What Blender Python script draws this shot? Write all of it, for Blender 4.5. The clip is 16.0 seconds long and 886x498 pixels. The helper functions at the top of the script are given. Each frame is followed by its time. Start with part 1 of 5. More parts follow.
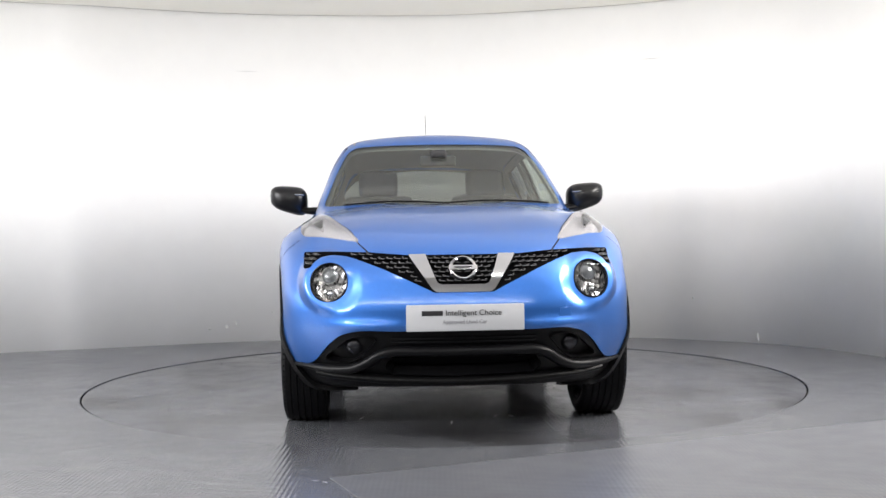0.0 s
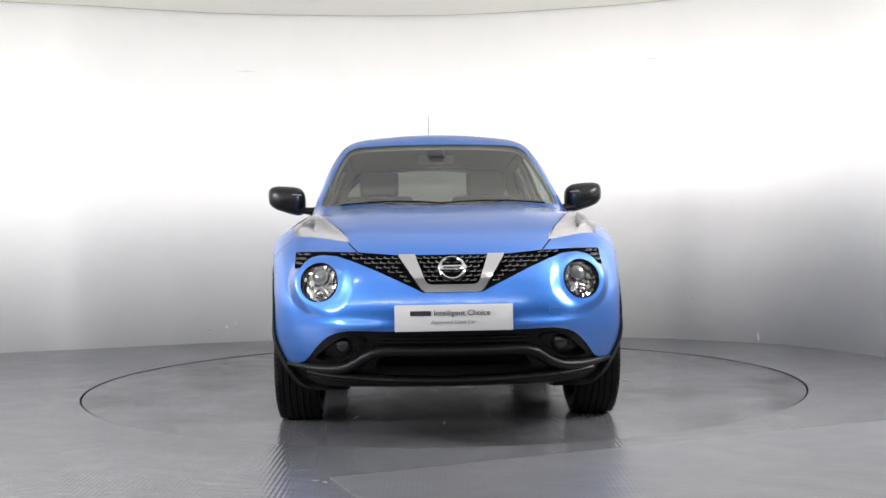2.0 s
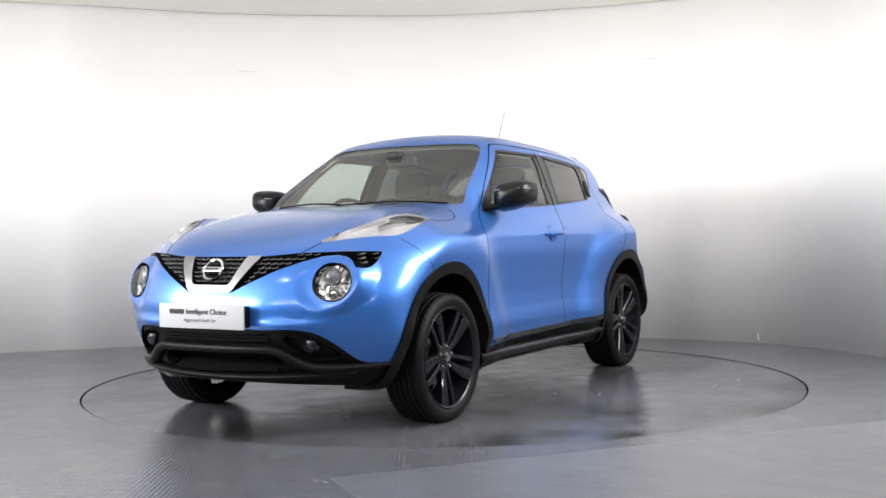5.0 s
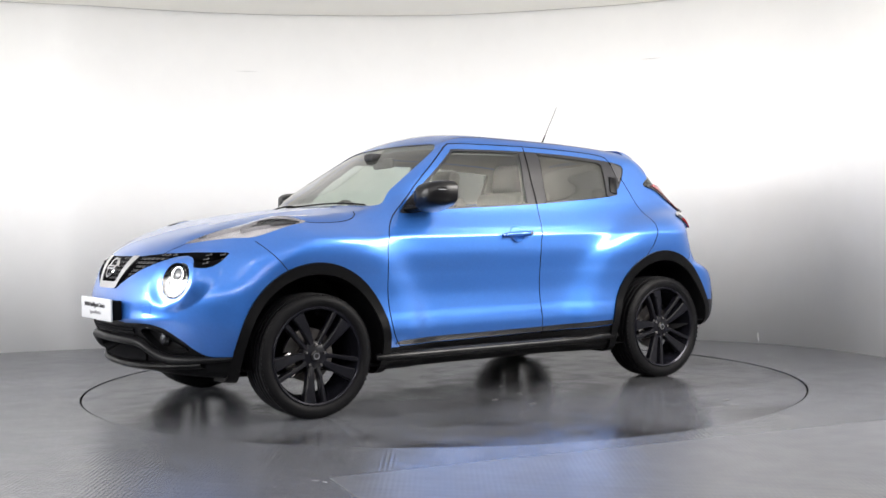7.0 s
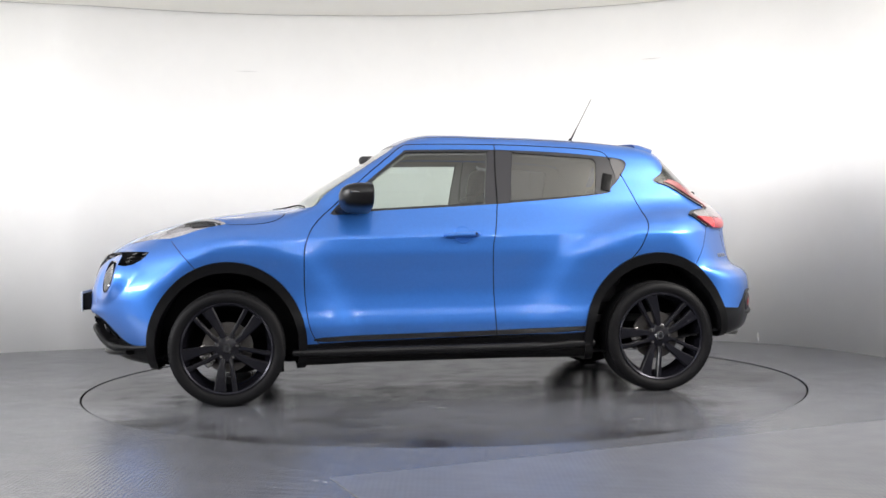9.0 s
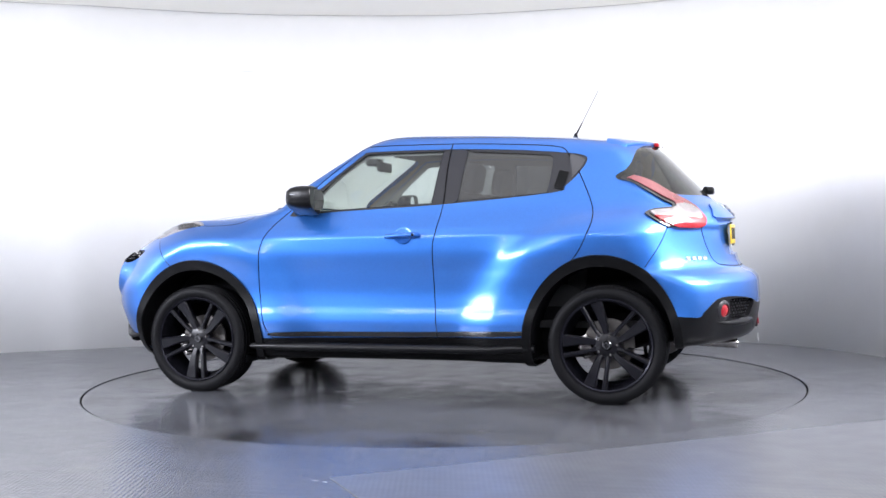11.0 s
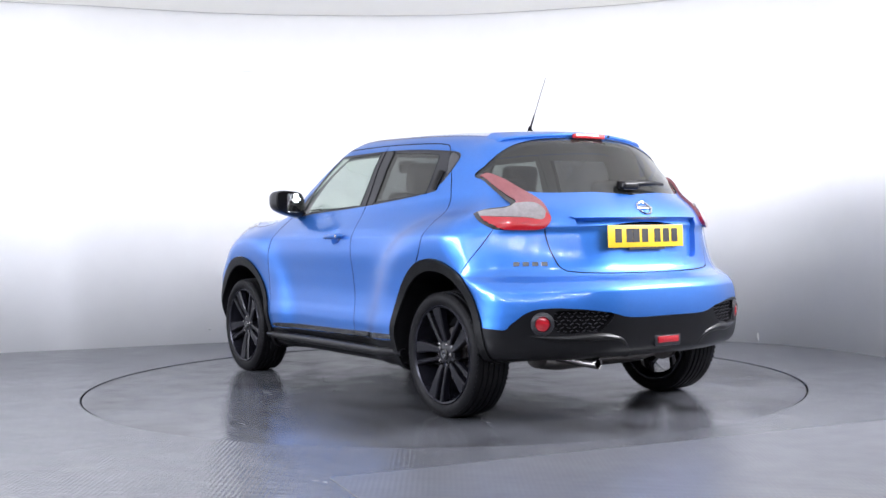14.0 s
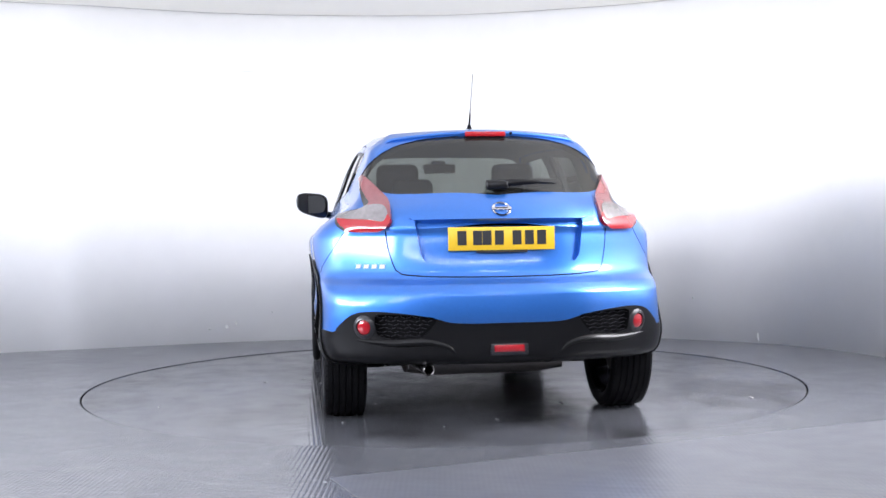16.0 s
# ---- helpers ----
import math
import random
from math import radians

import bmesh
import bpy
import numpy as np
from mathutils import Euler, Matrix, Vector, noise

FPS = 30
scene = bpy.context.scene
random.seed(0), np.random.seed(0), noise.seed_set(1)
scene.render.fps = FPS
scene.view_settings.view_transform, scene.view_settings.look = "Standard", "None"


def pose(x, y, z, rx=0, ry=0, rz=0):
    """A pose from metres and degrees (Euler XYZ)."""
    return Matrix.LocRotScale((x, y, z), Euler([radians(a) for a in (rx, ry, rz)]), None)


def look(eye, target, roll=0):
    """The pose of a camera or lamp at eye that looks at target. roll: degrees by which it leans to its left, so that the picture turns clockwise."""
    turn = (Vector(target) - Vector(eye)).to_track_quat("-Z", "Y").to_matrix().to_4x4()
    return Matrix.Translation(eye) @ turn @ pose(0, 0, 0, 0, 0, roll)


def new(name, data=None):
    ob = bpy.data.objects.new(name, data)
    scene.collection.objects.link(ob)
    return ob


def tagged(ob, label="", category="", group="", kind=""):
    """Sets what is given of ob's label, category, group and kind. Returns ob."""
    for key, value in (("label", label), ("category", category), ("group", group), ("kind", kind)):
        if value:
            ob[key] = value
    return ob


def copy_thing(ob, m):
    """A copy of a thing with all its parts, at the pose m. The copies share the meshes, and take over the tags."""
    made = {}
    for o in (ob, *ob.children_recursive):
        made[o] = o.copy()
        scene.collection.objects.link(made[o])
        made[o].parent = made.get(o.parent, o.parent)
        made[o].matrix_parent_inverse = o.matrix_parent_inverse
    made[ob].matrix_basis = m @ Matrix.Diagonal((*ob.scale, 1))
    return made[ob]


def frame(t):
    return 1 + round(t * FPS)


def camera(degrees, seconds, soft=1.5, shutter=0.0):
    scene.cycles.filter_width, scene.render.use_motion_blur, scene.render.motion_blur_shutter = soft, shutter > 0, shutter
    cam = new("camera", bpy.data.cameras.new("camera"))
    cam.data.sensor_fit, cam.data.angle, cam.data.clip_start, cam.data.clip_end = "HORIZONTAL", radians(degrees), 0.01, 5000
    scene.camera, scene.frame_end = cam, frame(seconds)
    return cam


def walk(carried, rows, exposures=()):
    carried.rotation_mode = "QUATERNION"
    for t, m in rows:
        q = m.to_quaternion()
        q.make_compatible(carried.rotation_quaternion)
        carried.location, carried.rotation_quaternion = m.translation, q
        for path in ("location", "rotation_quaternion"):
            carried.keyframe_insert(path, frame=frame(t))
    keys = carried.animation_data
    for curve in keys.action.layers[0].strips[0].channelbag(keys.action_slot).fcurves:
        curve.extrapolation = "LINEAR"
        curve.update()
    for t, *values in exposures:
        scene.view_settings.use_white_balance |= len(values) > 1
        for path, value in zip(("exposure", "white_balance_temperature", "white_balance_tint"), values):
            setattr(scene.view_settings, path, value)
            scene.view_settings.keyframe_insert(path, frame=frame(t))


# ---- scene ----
# camera on a tripod
cam = camera(44.46, 16.0)
EYE = Matrix.Translation((0, -7.048, 0.948)) @ pose(0, 0, 0, 90 - 0.80, 0, -0.05) @ pose(0, 0, 0, 0, 0, -0.852)
walk(cam, [(0.0, EYE), (16.0, EYE)], [(0.0, 0.39, 6600, 12), (9.2, 0.34, 6600, 12), (11.3, 0.60, 6000, 16), (16.0, 0.60, 6000, 16)])

# world and lights
world = bpy.data.worlds.new("world")
scene.world = world
world.use_nodes = True
world.node_tree.nodes["Background"].inputs[0].default_value = (0.02, 0.02, 0.02, 1)


def area_lamp(name, eye, target, sx, sy, watts, color=(1, 1, 1)):
    data = bpy.data.lights.new(name, "AREA")
    data.shape, data.size, data.size_y, data.energy, data.color = "RECTANGLE", sx, sy, watts, color
    ob = new(name, data)
    ob.matrix_world = look(eye, target)
    return ob


area_lamp("left_softbox", (-6.8, -3.8, 2.36), (2.4, 1.4, 0.3), 4.6, 1.0, 335, (0.96, 0.98, 1.0))
area_lamp("right_softbox", (3.45, -1.8, 2.36), (-4.2, 1.6, 0.3), 2.3, 0.95, 150, (1.0, 0.98, 0.94))
# a row of ceiling spots behind the camera, turned on the curved wall: crossing, cool ones on its left, warm on its right
for k in range(12):
    x, warm = -5.4 + 0.82 * k, 1 - k / 11
    area_lamp("ceiling_spot", (x, -7.4, 2.74), (-0.75 * x - 0.6, 2.0, 0.1), 0.26, 0.09, 9, (0.94 + 0.06 * warm, 0.97, 1.0 - 0.09 * warm))
for x in (-2.4, -0.8, 1.0):
    area_lamp("small_spot", (x, -4.0, 2.90), (x * 0.5, 0.0, 0.5), 0.22, 0.08, 5, (0.97, 0.985, 1.0))


# materials
def mat(name, color, rough=0.5, metal=0.0, coat=0.0, grain=0.0, scale=40.0, bump=0.0, spread=0.0):
    """A Principled material with noise in its colour and gloss (grain) and fine relief (bump)."""
    m = bpy.data.materials.new(name)
    m.use_nodes = True
    nt = m.node_tree
    b = nt.nodes["Principled BSDF"]
    b.inputs["Base Color"].default_value = (*color, 1)
    b.inputs["Roughness"].default_value = rough
    b.inputs["Metallic"].default_value = metal
    b.inputs["Coat Weight"].default_value = coat
    b.inputs["Coat Roughness"].default_value = 0.03
    if grain or bump:
        co = nt.nodes.new("ShaderNodeTexCoord")
        fine, broad = nt.nodes.new("ShaderNodeTexNoise"), nt.nodes.new("ShaderNodeTexNoise")
        fine.inputs["Scale"].default_value, broad.inputs["Scale"].default_value = scale, scale / 14
        fine.inputs["Detail"].default_value = 6
        add = nt.nodes.new("ShaderNodeMath")
        add.operation = "ADD"
        for n in (fine, broad):
            nt.links.new(co.outputs["Object"], n.inputs["Vector"])
        nt.links.new(fine.outputs["Fac"], add.inputs[0])
        nt.links.new(broad.outputs["Fac"], add.inputs[1])
        if grain:
            ramp = nt.nodes.new("ShaderNodeMapRange")
            ramp.inputs["From Min"].default_value, ramp.inputs["From Max"].default_value = 0.6, 1.4
            ramp.inputs["To Min"].default_value, ramp.inputs["To Max"].default_value = 1 - grain, 1 + grain
            hsv = nt.nodes.new("ShaderNodeHueSaturation")
            hsv.inputs["Color"].default_value = (*color, 1)
            nt.links.new(add.outputs[0], ramp.inputs["Value"])
            nt.links.new(ramp.outputs[0], hsv.inputs["Value"])
            nt.links.new(hsv.outputs[0], b.inputs["Base Color"])
            gl = nt.nodes.new("ShaderNodeMapRange")
            gl.inputs["From Min"].default_value, gl.inputs["From Max"].default_value = 0.6, 1.4
            gl.inputs["To Min"].default_value, gl.inputs["To Max"].default_value = rough * (1 - spread), min(1, rough * (1 + spread))
            nt.links.new(add.outputs[0], gl.inputs["Value"])
            nt.links.new(gl.outputs[0], b.inputs["Roughness"])
        if bump:
            bp = nt.nodes.new("ShaderNodeBump")
            bp.inputs["Strength"].default_value, bp.inputs["Distance"].default_value = bump, 0.002
            nt.links.new(fine.outputs["Fac"], bp.inputs["Height"])
            nt.links.new(bp.outputs[0], b.inputs["Normal"])
    return m


def glass(name, tint, ior=1.45, rough=0.0, haze=0.0):
    """A pane: tinted clear body with a mirror reflection that grows towards grazing, and a share of pale haze."""
    m = bpy.data.materials.new(name)
    m.use_nodes = True
    nt = m.node_tree
    nt.nodes.remove(nt.nodes["Principled BSDF"])
    mix, clear, gloss, fr = (nt.nodes.new("ShaderNode" + k) for k in ("MixShader", "BsdfTransparent", "BsdfGlossy", "LayerWeight"))
    clear.inputs[0].default_value = (*tint, 1)
    gloss.inputs["Roughness"].default_value = rough
    gloss.inputs[0].default_value = (0.95, 0.95, 0.95, 1)
    # Schlick's law, the same from both faces of the pane
    least = ((ior - 1) / (ior + 1)) ** 2
    fr.inputs["Blend"].default_value = 0.5
    power, law = nt.nodes.new("ShaderNodeMath"), nt.nodes.new("ShaderNodeMapRange")
    power.operation = "POWER"
    power.inputs[1].default_value = 5.0
    law.inputs["To Min"].default_value = least
    nt.links.new(fr.outputs["Facing"], power.inputs[0])
    nt.links.new(power.outputs[0], law.inputs["Value"])
    nt.links.new(law.outputs[0], mix.inputs[0])
    nt.links.new(clear.outputs[0], mix.inputs[1])
    nt.links.new(gloss.outputs[0], mix.inputs[2])
    last = mix
    # pale diffuse colour mixed in as haze, standing in for bright reflections
    if haze:
        last, veil = nt.nodes.new("ShaderNodeMixShader"), nt.nodes.new("ShaderNodeBsdfDiffuse")
        veil.inputs[0].default_value = (0.62, 0.62, 0.56, 1)
        last.inputs[0].default_value = haze
        nt.links.new(mix.outputs[0], last.inputs[1])
        nt.links.new(veil.outputs[0], last.inputs[2])
    nt.links.new(last.outputs[0], nt.nodes["Material Output"].inputs[0])
    return m


M_wall = mat("white_wall_paint", (0.86, 0.86, 0.855), 0.55, grain=0.02, scale=6, bump=0.05, spread=0.1)
# for the unseen backing that gives the doors something dark to reflect
M_rear = mat("dark_backing", (0.10, 0.10, 0.105), 0.6, grain=0.05, scale=6, bump=0.05)
M_ceiling = mat("ceiling_paint", (0.86, 0.84, 0.78), 0.7)
# cream ceiling skin; a weak glow is added to keep it bright
M_glow = mat("glowing_ceiling_skin", (0.8, 0.78, 0.72), 0.8)
M_glow.node_tree.nodes["Principled BSDF"].inputs["Emission Color"].default_value = (1.0, 0.985, 0.935, 1)
M_glow.node_tree.nodes["Principled BSDF"].inputs["Emission Strength"].default_value = 0.10
# unseen glowing sheet, added overhead to light the hood and even out the wall
M_light = mat("glowing_sheet", (0.8, 0.78, 0.72), 0.8)
M_light.node_tree.nodes["Principled BSDF"].inputs["Emission Color"].default_value = (1.0, 0.985, 0.95, 1)
M_light.node_tree.nodes["Principled BSDF"].inputs["Emission Strength"].default_value = 0.46
M_gap = mat("dark_gap", (0.008, 0.008, 0.01), 0.8)
M_paint = mat("blue_car_paint", (0.033, 0.160, 0.545), 0.42, 0.72, 1.0, grain=0.05, scale=900, spread=0.05)
M_paint.node_tree.nodes["Principled BSDF"].inputs["Coat Roughness"].default_value = 0.14
M_plastic = mat("black_textured_plastic", (0.0035, 0.0035, 0.004), 0.36, grain=0.1, scale=300, bump=0.25, spread=0.15)
M_gloss = mat("gloss_black", (0.006, 0.006, 0.007), 0.08, coat=1.0)
M_gloss_soft = mat("satin_black_film", (0.020, 0.020, 0.024), 0.32)
M_black = mat("dull_black", (0.007, 0.007, 0.008), 0.65)
M_chrome = mat("chrome", (0.52, 0.52, 0.54), 0.05, 1.0)
M_silver = mat("lamp_reflector", (0.30, 0.29, 0.29), 0.34, 0.7, grain=0.35, scale=42, bump=1.0)
M_facet = mat("mirror_facet", (0.26, 0.255, 0.255), 0.16, 1.0)
M_signal = mat("signal_reflector", (0.58, 0.56, 0.57), 0.25, 0.45, grain=0.25, scale=40, bump=0.9)
M_lamp_dark = mat("lamp_black", (0.012, 0.012, 0.014), 0.18, coat=0.5)
M_rubber = mat("tyre_rubber", (0.005, 0.005, 0.006), 0.55, grain=0.18, scale=70, bump=0.15, spread=0.2)
M_rim = mat("gloss_black_alloy", (0.005, 0.005, 0.008), 0.30, 0.0, 0.08)
M_rim_in = mat("alloy_barrel", (0.014, 0.014, 0.020), 0.25, 0.5)
M_disc = mat("brake_disc_steel", (0.16, 0.15, 0.145), 0.42, 0.8, grain=0.15, scale=90)
M_red = mat("red_lens", (0.36, 0.007, 0.014), 0.12, coat=1.0)
M_tail_pink = mat("smoked_red_lens", (0.22, 0.06, 0.065), 0.14, coat=1.0, grain=0.2, scale=60)
M_tail_clear = mat("clear_ribbed_lens", (0.27, 0.25, 0.255), 0.16, 0.5, coat=1.0, grain=0.3, scale=45, bump=0.8)
M_yellow = mat("yellow_plate", (0.82, 0.52, 0.02), 0.35, grain=0.03, scale=200)
M_white_plate = mat("white_plate", (0.52, 0.53, 0.55), 0.6)
M_ink = mat("dark_ink", (0.015, 0.015, 0.018), 0.5)
M_grey_ink = mat("grey_ink", (0.26, 0.26, 0.28), 0.5)
M_lining = mat("pale_headlining", (0.30, 0.30, 0.29), 0.9, grain=0.05, scale=200)
M_seat = mat("dark_seat_cloth", (0.018, 0.018, 0.020), 0.85, grain=0.2, scale=250, bump=0.3)
M_dash = mat("dark_dashboard_plastic", (0.022, 0.022, 0.024), 0.6, grain=0.1, scale=200)
M_steel = mat("exhaust_steel", (0.45, 0.43, 0.42), 0.25, 1.0, grain=0.2, scale=60)
M_glass = glass("clear_tinted_glass", (0.70, 0.76, 0.72), 1.85)
M_screen = glass("windscreen_glass", (0.70, 0.76, 0.70), 1.75, haze=0.045)
M_privacy = glass("dark_tinted_glass", (0.14, 0.15, 0.15), 1.95, haze=0.025)
M_rear_glass = glass("rear_window_glass", (0.17, 0.18, 0.17), 1.6, haze=0.02)
M_privacy_solid = mat("dark_pane", (0.05, 0.05, 0.055), 0.08, coat=1.0)
M_lens = glass("lamp_lens", (0.95, 0.96, 0.97), 1.45)
M_mirror = mat("mirror_glass", (0.85, 0.87, 0.88), 0.02, 1.0)


def floor_material(name, seed, stained=0.0, relief=0.55, gloss=(0.17, 0.25)):
    """Grey floor paint over fine tread plate, with stains and scuffs."""
    m = bpy.data.materials.new(name)
    m.use_nodes = True
    nt = m.node_tree
    b = nt.nodes["Principled BSDF"]
    co = nt.nodes.new("ShaderNodeTexCoord")
    shift = nt.nodes.new("ShaderNodeMapping")
    shift.inputs["Location"].default_value = (seed, seed * 2, 0)
    nt.links.new(co.outputs["Object"], shift.inputs[0])

    def noise_node(scale, detail=6, rough=0.6):
        n = nt.nodes.new("ShaderNodeTexNoise")
        n.inputs["Scale"].default_value, n.inputs["Detail"].default_value, n.inputs["Roughness"].default_value = scale, detail, rough
        nt.links.new(shift.outputs[0], n.inputs["Vector"])
        return n
    broad, fine, scuff = noise_node(0.9, 3), noise_node(5, 3, 0.5), noise_node(2.2, 4, 0.55)
    ramp = nt.nodes.new("ShaderNodeValToRGB")
    ramp.color_ramp.elements[0].position, ramp.color_ramp.elements[1].position = 0.3, 0.7
    ramp.color_ramp.elements[0].color, ramp.color_ramp.elements[1].color = (0.098, 0.102, 0.116, 1), (0.134, 0.138, 0.153, 1)
    nt.links.new(broad.outputs["Fac"], ramp.inputs[0])
    worn = nt.nodes.new("ShaderNodeMapRange")
    worn.inputs["From Min"].default_value, worn.inputs["From Max"].default_value = 0.64, 0.74
    nt.links.new(scuff.outputs["Fac"], worn.inputs["Value"])
    mix = nt.nodes.new("ShaderNodeMixRGB")
    mix.inputs[2].default_value = (0.150, 0.152, 0.158, 1)
    nt.links.new(worn.outputs[0], mix.inputs[0])
    nt.links.new(ramp.outputs[0], mix.inputs[1])
    dirt, patch, soiled = noise_node(1.3, 7, 0.62), nt.nodes.new("ShaderNodeMapRange"), nt.nodes.new("ShaderNodeMixRGB")
    patch.inputs["From Min"].default_value, patch.inputs["From Max"].default_value, patch.inputs["To Max"].default_value = 0.46, 0.62, stained
    soiled.inputs[2].default_value = (0.020, 0.019, 0.019, 1)
    nt.links.new(dirt.outputs["Fac"], patch.inputs["Value"])
    nt.links.new(patch.outputs[0], soiled.inputs[0])
    nt.links.new(mix.outputs[0], soiled.inputs[1])
    nt.links.new(soiled.outputs[0], b.inputs["Base Color"])
    rg = nt.nodes.new("ShaderNodeMapRange")
    rg.inputs["From Min"].default_value, rg.inputs["From Max"].default_value = 0.3, 0.7
    rg.inputs["To Min"].default_value, rg.inputs["To Max"].default_value = gloss
    b.inputs["IOR"].default_value = 1.62
    nt.links.new(fine.outputs["Fac"], rg.inputs["Value"])
    nt.links.new(rg.outputs[0], b.inputs["Roughness"])
    # tread: small raised lozenges in two directions
    sep = nt.nodes.new("ShaderNodeSeparateXYZ")
    nt.links.new(shift.outputs[0], sep.inputs[0])
    waves = []
    for k, sg in ((0, 1), (1, -1)):
        mx = nt.nodes.new("ShaderNodeMath")
        mx.operation = "MULTIPLY_ADD"
        mx.inputs[1].default_value = sg
        nt.links.new(sep.outputs[0], mx.inputs[0])
        nt.links.new(sep.outputs[1], mx.inputs[2])
        ml = nt.nodes.new("ShaderNodeMath")
        ml.operation = "MULTIPLY"
        ml.inputs[1].default_value = 150.0
        nt.links.new(mx.outputs[0], ml.inputs[0])
        sn = nt.nodes.new("ShaderNodeMath")
        sn.operation = "SINE"
        nt.links.new(ml.outputs[0], sn.inputs[0])
        waves.append(sn)
    pr = nt.nodes.new("ShaderNodeMath")
    pr.operation = "MULTIPLY"
    nt.links.new(waves[0].outputs[0], pr.inputs[0])
    nt.links.new(waves[1].outputs[0], pr.inputs[1])
    bp = nt.nodes.new("ShaderNodeBump")
    bp.inputs["Strength"].default_value, bp.inputs["Distance"].default_value = relief, 0.0012
    nt.links.new(pr.outputs[0], bp.inputs["Height"])
    nt.links.new(bp.outputs[0], b.inputs["Normal"])
    return m


M_floor = floor_material("grey_floor_paint", 0.0)
M_table = floor_material("worn_turntable_paint", 3.7, 0.8, 0.16, (0.10, 0.24))
M_panel = floor_material("grey_floor_sheet", 8.3, 0.0, 0.30, (0.30, 0.38))
M_silver_line = mat("satin_silver", (0.35, 0.36, 0.38), 0.25, 1.0)
M_blade = mat("satin_grey_blade", (0.22, 0.22, 0.23), 0.26, 0.7)
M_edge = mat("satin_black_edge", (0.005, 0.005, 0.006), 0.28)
M_bar = mat("satin_black_bar", (0.006, 0.006, 0.007), 0.36)
M_rim.node_tree.nodes["Principled BSDF"].inputs["Specular IOR Level"].default_value = 0.28
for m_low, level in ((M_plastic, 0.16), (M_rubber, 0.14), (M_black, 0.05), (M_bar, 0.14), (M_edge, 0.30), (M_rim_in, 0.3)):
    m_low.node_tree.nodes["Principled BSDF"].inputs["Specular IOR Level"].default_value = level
M_scuff = mat("wall_scuff", (0.60, 0.60, 0.59), 0.7)
M_chip = mat("bare_chip", (0.34, 0.34, 0.34), 0.5)
M_worn = mat("worn_paint", (0.20, 0.20, 0.205), 0.35)
M_projector = mat("projector_glass", (0.16, 0.17, 0.18), 0.06, 0.3, coat=1.0)
M_fog = mat("fog_bowl", (0.012, 0.012, 0.016), 0.25, 0.4)


def mesh_object(name, verts, faces, material, parent=None, smooth=True):
    me = bpy.data.meshes.new(name)
    me.from_pydata(verts, [], faces)
    me.materials.append(material)
    me.shade_smooth() if smooth else me.shade_flat()
    ob = new(name, me)
    ob.parent = parent
    return ob


# room: a curved white wall on a grey floor
WALL = [(3.22, 0.83), (2.82, 1.73), (2.25, 2.24), (1.64, 2.58), (0.1, 2.93), (-1.5, 2.80), (-2.43, 2.54), (-3.1, 2.27),
        (-3.75, 2.05), (-6.0, 1.0), (-7.8, -1.5), (-8.0, -5.5), (-6.0, -9.0), (0.0, -10.0), (4.5, -8.5), (5.0, -4.5), (3.9, -1.5)]


def loop_spline(points, n):
    out = []
    for i in range(len(points)):
        a, b, c, d = (Vector(points[(i + k) % len(points)]) for k in (-1, 0, 1, 2))
        for j in range(n):
            t = j / n
            out.append(0.5 * (2 * b + (c - a) * t + (2 * a - 5 * b + 4 * c - d) * t * t + (3 * b - a - 3 * c + d) * t ** 3))
    return out


OUTLINE = loop_spline(WALL, 24)
ROOM_H = 2.96


